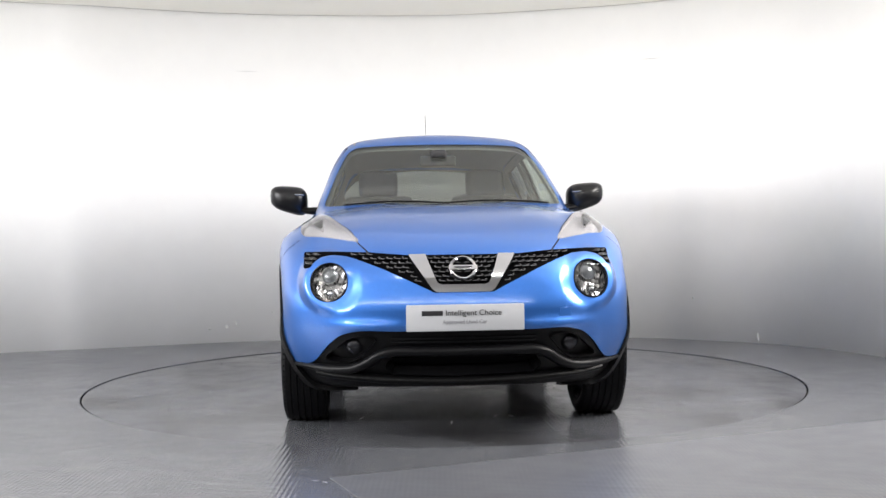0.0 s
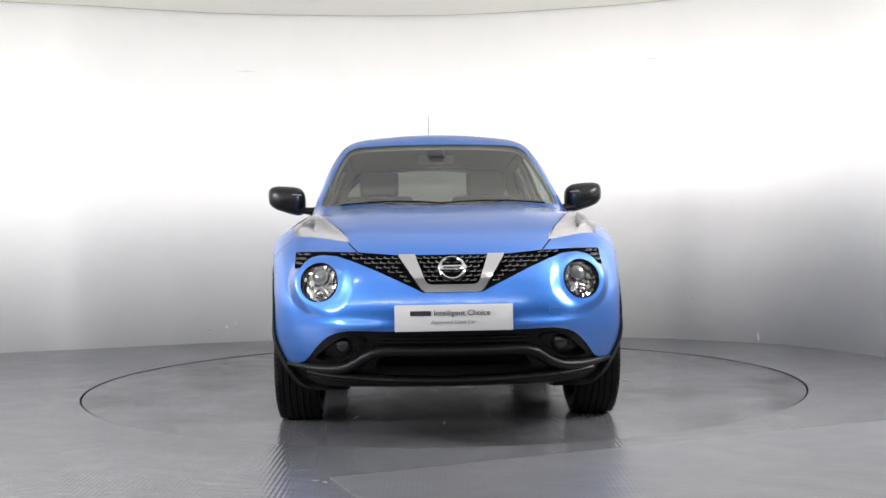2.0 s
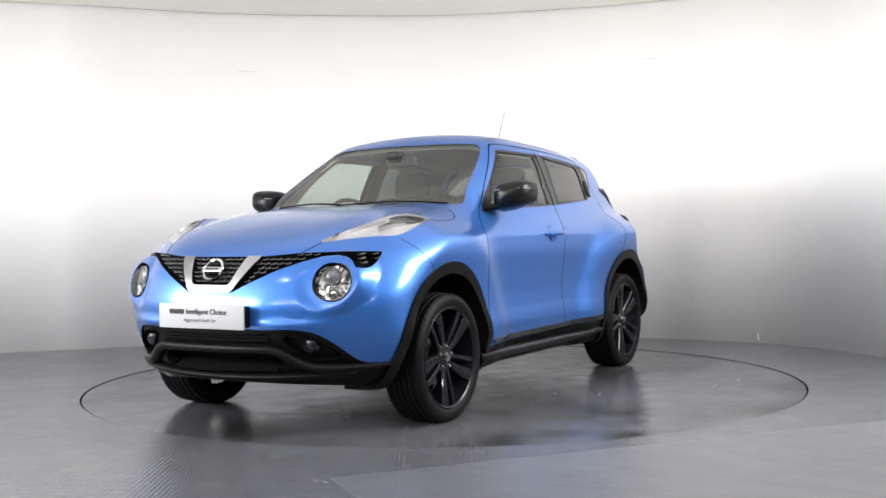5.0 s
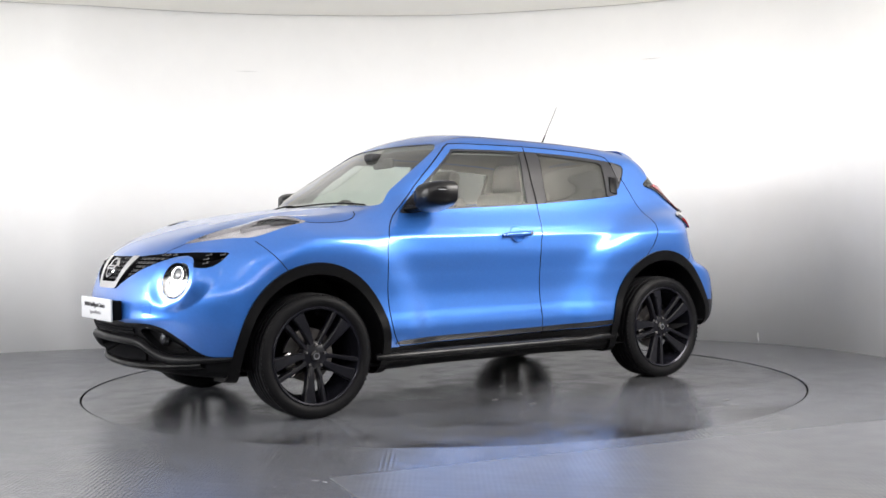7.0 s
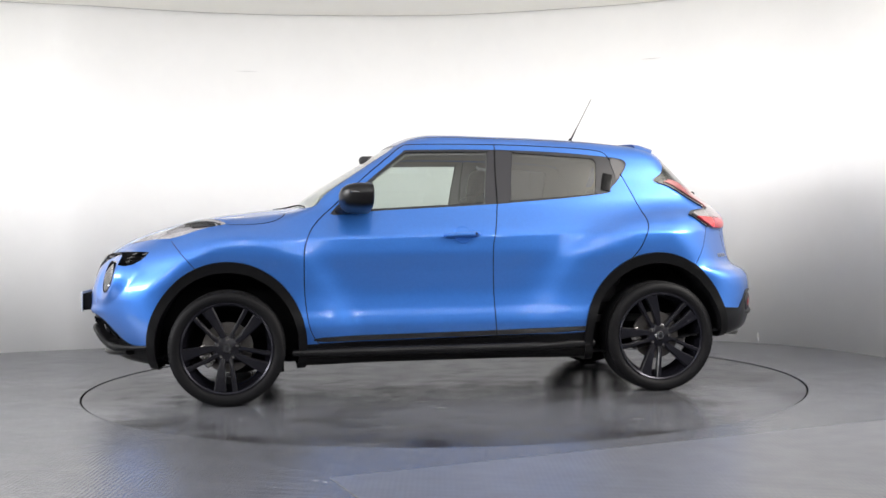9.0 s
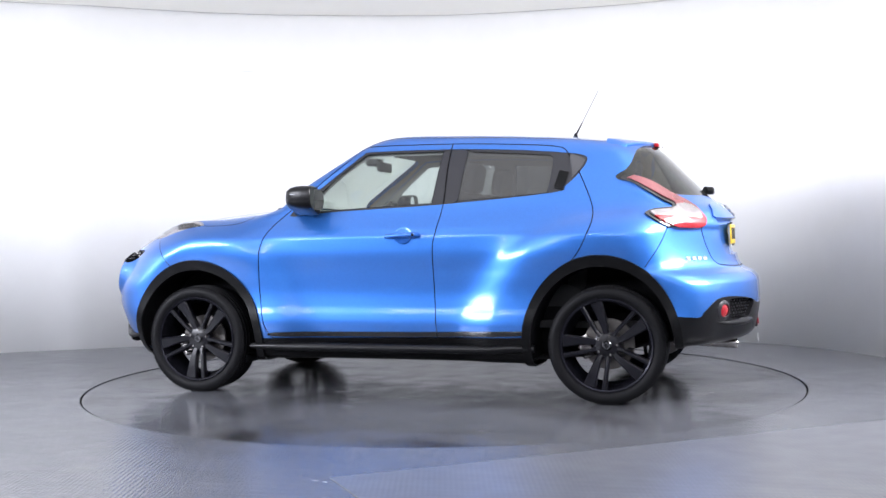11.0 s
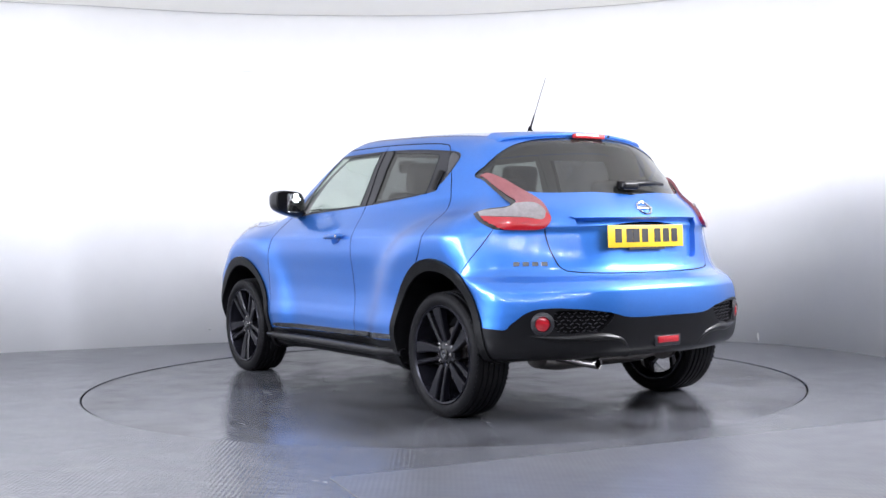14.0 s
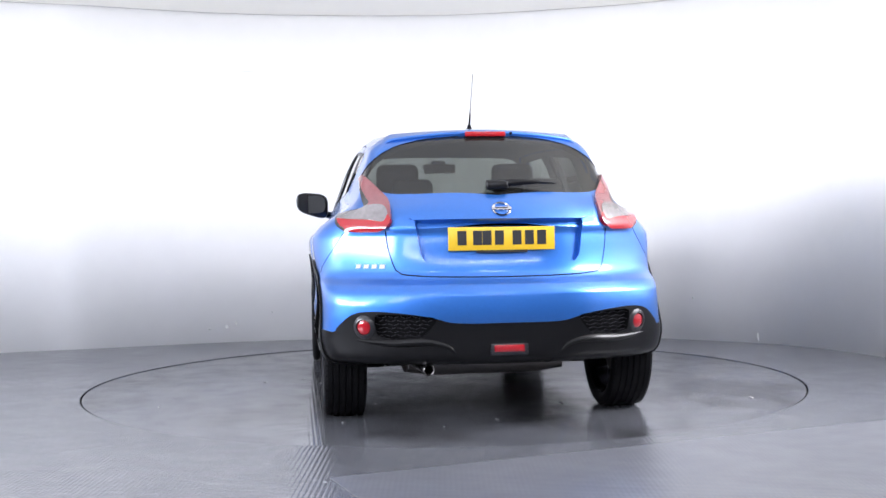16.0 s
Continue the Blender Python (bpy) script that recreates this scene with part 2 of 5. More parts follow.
def build_room():
    n = len(OUTLINE)
    verts, faces = [], []
    for k, (off, z) in enumerate(((0, -0.01), (0, ROOM_H), (0.15, ROOM_H), (0.15, -0.01))):
        for i, q in enumerate(OUTLINE):
            t = OUTLINE[(i + 1) % n] - OUTLINE[i - 1]
            nrm = Vector((t.y, -t.x)).normalized()
            verts.append((q.x + nrm.x * off, q.y + nrm.y * off, z))
    for k in range(4):
        for i in range(n):
            j = (i + 1) % n
            faces.append((k * n + i, k * n + j, ((k + 1) % 4) * n + j, ((k + 1) % 4) * n + i))
    # unseen backing behind the camera, dark in place of an open dim space
    room_end = [q for q in faces if sum(verts[i][1] for i in q) / 4 < -4.6]
    tagged(mesh_object("rear_backing", verts, room_end, M_rear), "unseen dark backing behind the camera, added to darken the car's reflections", "wall", kind="structure")
    faces = [q for q in faces if sum(verts[i][1] for i in q) / 4 >= -4.6]
    tagged(mesh_object("wall_curved", verts, faces, M_wall), "curved seamless white studio wall, scuffed near the floor", "wall", kind="structure")
    hole = [Vector(q).normalized() * (2.247 + 0.004) for q in OUTLINE]
    ring = [(q.x, q.y, 0) for q in OUTLINE] + [(q.x, q.y, 0) for q in hole] + [(q.x, q.y, -0.03) for q in hole]
    strips = [(k * n + i, k * n + (i + 1) % n, (k + 1) * n + (i + 1) % n, (k + 1) * n + i) for k in (0, 1) for i in range(n)]
    pit = [(2.4 * math.cos(a), 2.4 * math.sin(a), -0.028) for a in np.linspace(0, 2 * math.pi, 64, endpoint=False)]
    tagged(mesh_object("turntable_pit", pit, [tuple(range(64))], M_gap, smooth=False), "dark pit under the turntable", "pit", kind="structure")
    tagged(mesh_object("floor", ring, strips, M_floor, smooth=False), "grey painted studio floor with fine tread texture", "floor", kind="structure")
    for name, size, back, z, material, label in (("ceiling_glow", 0.985, 0.0, ROOM_H - 0.012, M_glow, "cream ceiling over the turntable with an added glow"), ("added_glow_panel", 0.64, -1.7, ROOM_H - 0.03, M_light, "unseen glowing sheet under the ceiling, added to light hood and wall")):
        glow = [(q.x * size, max(-5.4, q.y * size + back), z) for q in OUTLINE if q.y > -4.2]
        edge = [(x, y, z + 0.014) for x, y, z in glow]
        k = len(glow)
        lit = [tuple(range(k))] + [(i, (i + 1) % k, k + (i + 1) % k, k + i) for i in range(k)]
        tagged(mesh_object(name, glow + edge, lit, material, smooth=False), label, "ceiling light", kind="structure")
    top = [(q.x, q.y, ROOM_H + 0.004) for q in OUTLINE]
    tagged(mesh_object("ceiling", top, [tuple(range(n))], M_ceiling, smooth=False), "white studio ceiling over the curved wall", "ceiling", kind="structure")


def build_marks():
    """Scuffs on the wall, chips on the floor, pale scratches on the turntable."""
    wall_ob, floor_ob = bpy.data.objects["wall_curved"], bpy.data.objects["floor"]
    for x, z, w, h in ((-1.95, 0.14, 0.035, 0.03), (-1.85, 0.17, 0.02, 0.05), (-2.10, 0.12, 0.03, 0.015), (-1.55, 0.26, 0.015, 0.02), (2.62, 0.05, 0.02, 0.09), (2.16, 0.36, 0.02, 0.03), (-1.72, 2.44, 0.20, 0.006), (1.86, 2.46, 0.22, 0.007)):
        i = min((i for i, q in enumerate(OUTLINE) if q.y > 0), key=lambda i: abs(OUTLINE[i].x - x))
        t = (OUTLINE[i + 1] - OUTLINE[i - 1]).normalized()
        n = Vector((-t.y, t.x))
        n = n if n.dot(OUTLINE[i]) < 0 else -n
        c = OUTLINE[i] + n * 0.004
        a, b = c - t * w / 2, c + t * w / 2
        m = (a + b) / 2
        verts = [(a.x, a.y, z), (m.x, m.y, z - h / 2), (b.x, b.y, z + h * 0.2), (m.x, m.y, z + h / 2)]
        mesh_object("scuff", verts, [(0, 1, 2, 3)], M_scuff, wall_ob, False)
    for x, y, w, d, a in ((-0.46, -2.93, 0.035, 0.012, -40), (-0.50, -2.90, 0.05, 0.006, -15)):
        v = [pose(x, y, 0.009, 0, 0, a) @ Vector(q) for q in ((-w / 2, 0, 0), (0, -d / 2, 0), (w / 2, 0, 0), (0, d / 2, 0))]
        mesh_object("paint_chip", v, [(0, 1, 2, 3)], M_chip, floor_ob, False)


def build_floor_panel():
    """A thin rectangular sheet laid on the floor beside the turntable."""
    corner, along, across = Vector((-0.45, -2.83)), Vector((0.924, 0.382)), Vector((0.382, -0.924))
    flat = [corner, corner + across * 3.2, corner + across * 3.2 + along * 3.9, corner + along * 3.9]
    verts = [(q.x, q.y, z) for z in (0.0, 0.004) for q in flat]
    sides = [(i, (i + 1) % 4, (i + 1) % 4 + 4, i + 4) for i in range(4)]
    ob = mesh_object("floor_panel", verts, [(4, 5, 6, 7)] + sides, M_panel, smooth=False)
    tagged(ob, "thin grey ribbed floor sheet beside the turntable", "floor panel", kind="structure")


build_room()
build_floor_panel()
build_marks()

# body field: the car's skin is where this field is nought; x forward, y to the car's left, z up
def curve(pairs):
    """A smooth monotone curve through a few pairs."""
    xs, ys = np.array(pairs, float).T
    h, d = np.diff(xs), np.diff(ys) / np.diff(xs)
    m = np.zeros(len(xs))
    for i in range(1, len(xs) - 1):
        if d[i - 1] * d[i] > 0:
            a, b = 2 * h[i] + h[i - 1], h[i] + 2 * h[i - 1]
            m[i] = (a + b) / (a / d[i - 1] + b / d[i])
    m[0], m[-1] = d[0], d[-1]

    def value(x):
        x = np.asarray(x, float)
        i = np.clip(np.searchsorted(xs, x) - 1, 0, len(xs) - 2)
        t = (np.clip(x, xs[0], xs[-1]) - xs[i]) / h[i]
        return (ys[i] * (1 + 2 * t) * (1 - t) ** 2 + m[i] * h[i] * t * (1 - t) ** 2
                + ys[i + 1] * t * t * (3 - 2 * t) + m[i + 1] * h[i] * t * t * (t - 1))
    return value


def smax(a, b, k):
    h = np.maximum(k - np.abs(a - b), 0) / k
    return np.maximum(a, b) + h * h * k / 4


def smin(a, b, k):
    return -smax(-a, -b, k)


def bell(v, centre, width):
    return np.exp(-((v - centre) / width) ** 2)


SIDE = curve([(0.15, 0.70), (0.24, 0.765), (0.34, 0.799), (0.40, 0.814), (0.435, 0.8175), (0.475, 0.8145), (0.53, 0.807), (0.60, 0.804), (0.72, 0.813), (0.86, 0.829), (0.93, 0.828), (0.97, 0.812), (1.02, 0.788), (1.08, 0.757), (1.2, 0.70)])
NOSE = curve([(0.15, 1.86), (0.22, 1.95), (0.30, 2.02), (0.42, 2.07), (0.52, 2.10), (0.60, 2.105), (0.70, 2.085), (0.80, 2.06), (0.87, 2.03), (0.93, 1.98), (1.0, 1.90), (1.1, 1.7)])
TAIL = curve([(0.15, -1.80), (0.28, -1.93), (0.36, -2.02), (0.46, -2.045), (0.56, -2.055), (0.655, -2.05), (0.70, -2.02), (0.735, -1.955), (0.78, -1.93), (0.95, -1.905), (1.05, -1.88), (1.13, -1.83), (1.2, -1.76)])
NOSE_BOW = curve([(0.2, 0.75), (0.45, 0.60), (0.65, 0.58), (0.80, 0.72), (0.95, 0.86)])
TAIL_BOW = curve([(0.3, 0.60), (0.6, 0.63), (0.75, 0.76), (0.95, 0.85), (1.2, 0.75)])
DECK = curve([(-2.1, 1.06), (-1.75, 1.13), (-1.4, 1.155), (-1.0, 1.16), (-0.4, 1.15), (0.3, 1.13), (0.9, 1.122), (1.15, 1.10), (1.4, 1.065), (1.65, 1.01), (1.85, 0.945), (2.0, 0.88), (2.1, 0.80)])
ROOF = curve([(-1.7, 1.45), (-1.4, 1.487), (-1.15, 1.515), (-0.9, 1.54), (-0.6, 1.559), (-0.3, 1.571), (0.0, 1.579), (0.3, 1.572), (0.6, 1.54)])
CABIN = curve([(0.95, 0.80), (1.05, 0.765), (1.15, 0.73), (1.25, 0.690), (1.35, 0.652), (1.45, 0.602), (1.55, 0.54), (1.65, 0.46)])
LAMP_X = 1.934
BELLY = curve([(-2.1, 0.33), (-1.6, 0.315), (-1.2, 0.235), (-0.8, 0.20), (1.4, 0.20), (2.1, 0.235)])


HAUNCH = curve([(-2.1, 0.98), (-1.7, 1.035), (-1.4, 1.045), (-1.2, 1.03), (-1.0, 0.985), (-0.8, 0.90), (-0.6, 0.78), (-0.4, 0.70)])
HAUNCH_OUT = curve([(-2.0, 0.0), (-1.75, 0.008), (-1.4, 0.018), (-1.1, 0.019), (-0.85, 0.012), (-0.6, 0.002), (-0.5, 0.0), (-0.4, 0.0)])
SHOULDER = curve([(0.3, 0.80), (0.55, 0.86), (0.8, 0.93), (1.05, 0.975), (1.3, 0.985), (1.55, 0.96), (1.8, 0.92)])
SHOULDER_OUT = curve([(0.3, 0.0), (0.55, 0.001), (0.75, 0.006), (1.0, 0.014), (1.3, 0.013), (1.55, 0.004), (1.7, 0.0), (1.8, 0.0)])


def body_field(p):
    x, y, z = p[..., 0], np.abs(p[..., 1]), p[..., 2]
    r_front, r_rear = np.hypot(x - 1.28, z - 0.32), np.hypot((x + 1.27) * 0.93, z - 0.32)
    wide = SIDE(z) + 0.047 / (1 + np.exp((r_front - 0.69) / 0.040)) + 0.060 / (1 + np.exp((r_rear - 0.70) / 0.045))
    # haunch over the rear wheel and swelling over the front wheel
    wide = wide + 0.012 * bell(x, -1.40, 0.42) * bell(z, 0.96, 0.11) + 0.004 * bell(x, 1.15, 0.40) * bell(z, 0.95, 0.09)
    # folded crests that sweep over both wheels
    over = (HAUNCH(x) - z) / 0.016
    wide = wide + HAUNCH_OUT(x) / (1 + np.exp(-np.clip(over, -40, 40))) * bell(np.minimum(z - HAUNCH(x), 0), 0, 0.20)
    over = (SHOULDER(x) - z) / 0.020
    wide = wide + SHOULDER_OUT(x) / (1 + np.exp(-np.clip(over, -40, 40))) * bell(np.minimum(z - SHOULDER(x), 0), 0, 0.16)
    # waist in the doors
    wide = wide - 0.002 * bell(x, 0.05, 0.55) * bell(z, 0.63, 0.14)
    side = (y - wide) * 0.97
    face = NOSE(z) - NOSE_BOW(z) * y ** 3 - 0.02 * y
    # fold over the fog lamps
    face = face + 0.016 * bell(z, 0.532, 0.026) * bell(y, 0.43, 0.15)
    # each headlamp sits in a pod that faces forward
    pod = np.clip((0.160 - np.hypot(y - 0.612, z - 0.732)) / 0.052, 0, 1)
    pod = pod * pod * (3 - 2 * pod)
    face = face + pod * (LAMP_X - 0.38 * (y - 0.612) - 0.25 * (z - 0.732) - face)
    nose = (x - face) * (0.9 - 0.2 * pod * (1 - pod))
    tail = (TAIL(z) + TAIL_BOW(z) * 1.1 * y ** 3 / (1 + 0.9 * y ** 4) - x) * 0.93
    deck = DECK(x + 0.10 * y * y) - 0.045 * (y / 0.7) ** 2
    deck = deck + 0.040 * bell(y, 0.68, 0.085) * bell(x, 1.46, 0.20) + 0.012 * bell(y, 0.42, 0.16) * bell(x, 1.4, 0.5)
    top = (z - deck) * 0.93
    low = smax(side, nose, 0.11)
    low = smax(low, tail, 0.15)
    low = smax(low, top, 0.13)
    low = smax(low, (BELLY(x) - z) * 0.97, 0.05)
    # cabin
    screen = (x + 0.23 * y * y - 0.955 + 0.05 * bell(z, 1.12, 0.05)) * 0.514 + (z - 1.105) * 0.858
    back = (-(x - 0.60 * y * y) - 1.445) * 0.72 + (z - 1.495) * 0.69
    walls = (y - (CABIN(z) - 0.075 * np.clip((-x - 0.55) / 1.0, 0, 1.3) ** 2 - 0.035 * np.clip((x - 0.0) / 0.8, 0, 1.2) ** 2)) * 0.92
    roof = z - (ROOF(x) - 0.045 * (y / 0.55) ** 2)
    green = smax(screen, walls, 0.07)
    green = smax(green, back, 0.05)
    green = smax(green, roof, 0.07)
    green = smax(green, 0.98 - z, 0.03)
    return smin(low, green, 0.045)
# end of body field


# ---- skin of the car: a fine grid on the field, cut along outlines into panels ----
def skin_grid(nu=210, nc=105, nv=215):
    """Rays from a line through the car out to the skin, on the car's left half."""
    front, rear = np.array((1.15, 0, 0.70)), np.array((-1.1, 0, 0.74))
    v = np.radians(np.linspace(-90, 90, nv))
    o, d = [], []
    for a in np.linspace(90, 0, nc, endpoint=False):
        a = radians(a)
        o.append(np.tile(front, (nv, 1)))
        d.append(np.c_[np.sin(a) * np.cos(v), np.cos(a) * np.cos(v), np.sin(v)])
    for k in np.linspace(0, 1, nu):
        o.append(np.tile(front + (rear - front) * k, (nv, 1)))
        d.append(np.c_[0 * v, np.cos(v), np.sin(v)])
    for a in np.linspace(0, 90, nc + 1)[1:]:
        a = radians(a)
        o.append(np.tile(rear, (nv, 1)))
        d.append(np.c_[-np.sin(a) * np.cos(v), np.cos(a) * np.cos(v), np.sin(v)])
    o, d = np.array(o), np.array(d)
    lo, hi = np.zeros(o.shape[:2]), np.full(o.shape[:2], 1.6)
    for _ in range(22):
        mid = (lo + hi) / 2
        inside = body_field(o + mid[..., None] * d) < 0
        lo, hi = np.where(inside, mid, lo), np.where(inside, hi, mid)
    p = o + hi[..., None] * d
    p[:, 0, 1] = p[:, -1, 1] = 0
    p[0, :, 1] = p[-1, :, 1] = 0
    n = p.shape[0]
    idx = np.arange(n * nv).reshape(n, nv)
    a, b, c, e = idx[:-1, :-1].ravel(), idx[1:, :-1].ravel(), idx[1:, 1:].ravel(), idx[:-1, 1:].ravel()
    return p.reshape(-1, 3), np.r_[np.c_[a, b, c], np.c_[a, c, e]]


def skin_normals(p, e=0.002):
    g = np.stack([body_field(p + e * np.eye(3)[k]) - body_field(p - e * np.eye(3)[k]) for k in range(3)], -1)
    return g / np.maximum(np.linalg.norm(g, axis=-1, keepdims=True), 1e-9)


def split_mesh(V, T, s_of):
    """Cut every triangle along the line where s is nought."""
    s = s_of(V)
    s = np.where(np.abs(s) < 1e-7, 1e-7, s)
    pos = s[T] > 0
    count = pos.sum(1)
    mixed = (count == 1) | (count == 2)
    if not mixed.any():
        return V, T
    keep, cut, cp = T[~mixed], T[mixed], pos[mixed]
    lone = np.where(cp.sum(1) == 1, np.argmax(cp, 1), np.argmin(cp, 1))
    r = np.arange(len(cut))
    a, b, c = cut[r, lone], cut[r, (lone + 1) % 3], cut[r, (lone + 2) % 3]
    edges = np.sort(np.r_[np.c_[a, b], np.c_[a, c]], 1)
    uniq, inv = np.unique(edges, axis=0, return_inverse=True)
    inv = inv.reshape(-1)
    w = s[uniq[:, 0]] / (s[uniq[:, 0]] - s[uniq[:, 1]])
    fresh = V[uniq[:, 0]] * (1 - w)[:, None] + V[uniq[:, 1]] * w[:, None]
    ab, ac = len(V) + inv[:len(a)], len(V) + inv[len(a):]
    return np.r_[V, fresh], np.r_[keep, np.c_[a, ab, ac], np.c_[ab, b, c], np.c_[ab, c, ac]]


def rounded(points, n=5, closed=True):
    """A Catmull-Rom line through the points."""
    P = np.array(points, float)
    m, out = len(P), []
    for i in range(m if closed else m - 1):
        q = [P[(i + k) % m] if closed else P[min(max(i + k, 0), m - 1)] for k in (-1, 0, 1, 2)]
        for j in range(n):
            t = j / n
            out.append(0.5 * (2 * q[1] + (q[2] - q[0]) * t + (2 * q[0] - 5 * q[1] + 4 * q[2] - q[3]) * t * t + (3 * q[1] - q[0] - 3 * q[2] + q[3]) * t ** 3))
    if not closed:
        out.append(P[-1])
    return np.array(out)


def line_distance(q, line, closed):
    best = np.full(len(q), 9.0)
    for i in range(len(line) if closed else len(line) - 1):
        a, b = line[i], line[(i + 1) % len(line)]
        ab = b - a
        t = np.clip(((q - a) @ ab) / max(ab @ ab, 1e-12), 0, 1)
        best = np.minimum(best, np.hypot(*(q - a - t[:, None] * ab).T))
    return best


def inside_of(q, line):
    odd = np.zeros(len(q), bool)
    for i in range(len(line)):
        (x0, y0), (x1, y1) = line[i], line[(i + 1) % len(line)]
        if y0 != y1:
            odd ^= ((y0 > q[:, 1]) != (y1 > q[:, 1])) & (q[:, 0] < (x1 - x0) * (q[:, 1] - y0) / (y1 - y0) + x0)
    return odd


SIDES = []
AXES = {"side": (0, 2), "end": (1, 2), "top": (0, 1)}


def zone(view, points, where, n=5):
    """Signed distance (negative within) to an outline drawn in a view; it holds where where(V) is true."""
    line = rounded(points, n)

    def s(V):
        out = np.full(len(V), 1.0)
        q = V[:, AXES[view]]
        ok = where(V) & np.all((q > line.min(0) - 0.05) & (q < line.max(0) + 0.05), 1)
        q = q[ok]
        out[ok] = line_distance(q, line, True) * np.where(inside_of(q, line), -1, 1)
        return out
    return s


def seam(view, points, where, half=0.0028, n=5):
    line = rounded(points, n, False)

    def s(V):
        out = np.full(len(V), 1.0)
        q = V[:, AXES[view]]
        ok = where(V) & np.all((q > line.min(0) - 0.05) & (q < line.max(0) + 0.05), 1)
        out[ok] = line_distance(q[ok], line, False) - half
        return out

    def side_of(V):
        """The same distance with a sign for the side of the line."""
        q = V[:, AXES[view]]
        ok = where(V) & np.all((q > line.min(0) - 0.05) & (q < line.max(0) + 0.05), 1)
        out, p = np.full(len(V), 1.0), q[ok]
        best, sign = np.full(len(p), 9.0), np.ones(len(p))
        for a, b in zip(line[:-1], line[1:]):
            ab = b - a
            t = np.clip(((p - a) @ ab) / max(ab @ ab, 1e-12), 0, 1)
            d = p - a - t[:, None] * ab
            dist = np.hypot(*d.T)
            near = dist < best - 1e-9
            best[near] = dist[near]
            sign[near] = np.where(ab[0] * d[near, 1] - ab[1] * d[near, 0] > 0, 1, -1)
        out[ok] = best * sign
        return out
    SIDES.append((s, side_of))
    return s


def flank(V):
    return (V[:, 1] > 0.35) & (V[:, 0] < 1.62) & (V[:, 0] > -1.72)


def fore(V):
    return V[:, 0] > 1.2


def fore_glass(V):
    return (V[:, 0] > 0.1) & (V[:, 0] < 1.1) & (V[:, 2] > 1.06)


def aft(V):
    return V[:, 0] < -1.12


def above(V):
    return (V[:, 2] > 0.8) & (V[:, 0] > 0.6)


def ring(cx, cz, rx, rz, rb):
    """An arch, a little flattened towards the ground."""
    return lambda V: np.where(V[:, 1] > 0.5, (np.hypot((V[:, 0] - cx) / rx, (V[:, 2] - cz) / np.where(V[:, 2] > cz, rz, rb)) - 1) * rx, 1.0)


GRILLE = [(-0.2, 0.853), (0.25, 0.853), (0.43, 0.868), (0.60, 0.873), (0.725, 0.871), (0.738, 0.866), (0.736, 0.80), (0.728, 0.793), (0.70, 0.80), (0.68, 0.826), (0.65, 0.847), (0.60, 0.857), (0.53, 0.851),
          (0.455, 0.827), (0.355, 0.788), (0.193, 0.713), (0.135, 0.684), (-0.2, 0.684)]
V_OUT = [(-0.2, 0.853), (0.247, 0.853), (0.190, 0.769), (0.142, 0.698), (0.132, 0.688), (0.115, 0.684), (-0.2, 0.684)]
V_IN = [(-0.2, 0.853), (0.168, 0.853), (0.142, 0.785), (0.121, 0.731), (0.112, 0.722), (0.10, 0.718), (-0.2, 0.718)]
SIGNAL = [(1.825, 0.476), (1.72, 0.600), (1.62, 0.705), (1.55, 0.748), (1.46, 0.765), (1.36, 0.762), (1.265, 0.744), (1.33, 0.690), (1.46, 0.615), (1.60, 0.556), (1.72, 0.512)]
BLADE = [(1.60, 0.655), (1.50, 0.655), (1.40, 0.690), (1.30, 0.736), (1.38, 0.742), (1.46, 0.725), (1.54, 0.69)]
HOOD_LINE = [(1.945, 0.415), (1.828, 0.480), (1.72, 0.508), (1.60, 0.552), (1.46, 0.610), (1.33, 0.686), (1.262, 0.748), (1.13, 0.765), (1.02, 0.752), (0.955, 0.715), (0.93, 0.66)]
SCREEN = [(-0.3, 1.120), (0.35, 1.120), (0.58, 1.113), (0.655, 1.112), (0.672, 1.125), (0.655, 1.18), (0.60, 1.33), (0.553, 1.432), (0.525, 1.463), (0.46, 1.486), (0.25, 1.494), (0.0, 1.4965), (-0.25, 1.494)]
WINDOWS = [(0.668, 1.070), (0.655, 1.095), (0.59, 1.158), (0.447, 1.267), (0.30, 1.385), (0.235, 1.436), (0.18, 1.451), (-0.295, 1.450), (-0.70, 1.432), (-1.0, 1.405), (-1.108, 1.388), (-1.135, 1.355),
           (-1.085, 1.275), (-1.02, 1.212), (-0.945, 1.172), (-0.298, 1.119), (0.383, 1.088), (0.60, 1.068)]
PANE_FRONT = [(0.545, 1.096), (0.53, 1.135), (0.447, 1.243), (0.30, 1.365), (0.225, 1.424), (0.18, 1.437), (-0.25, 1.437), (-0.272, 1.43), (-0.25, 1.27), (-0.232, 1.135), (-0.20, 1.128), (0.38, 1.101)]
PANE_REAR = [(-0.428, 1.425), (-0.45, 1.430), (-0.88, 1.397), (-0.925, 1.387), (-0.940, 1.36), (-0.93, 1.26), (-0.915, 1.180), (-0.895, 1.172), (-0.41, 1.141), (-0.395, 1.15)]
PANE_QUARTER = [(-1.035, 1.391), (-1.10, 1.377), (-1.124, 1.353), (-1.085, 1.29), (-1.06, 1.265), (-1.052, 1.30)]
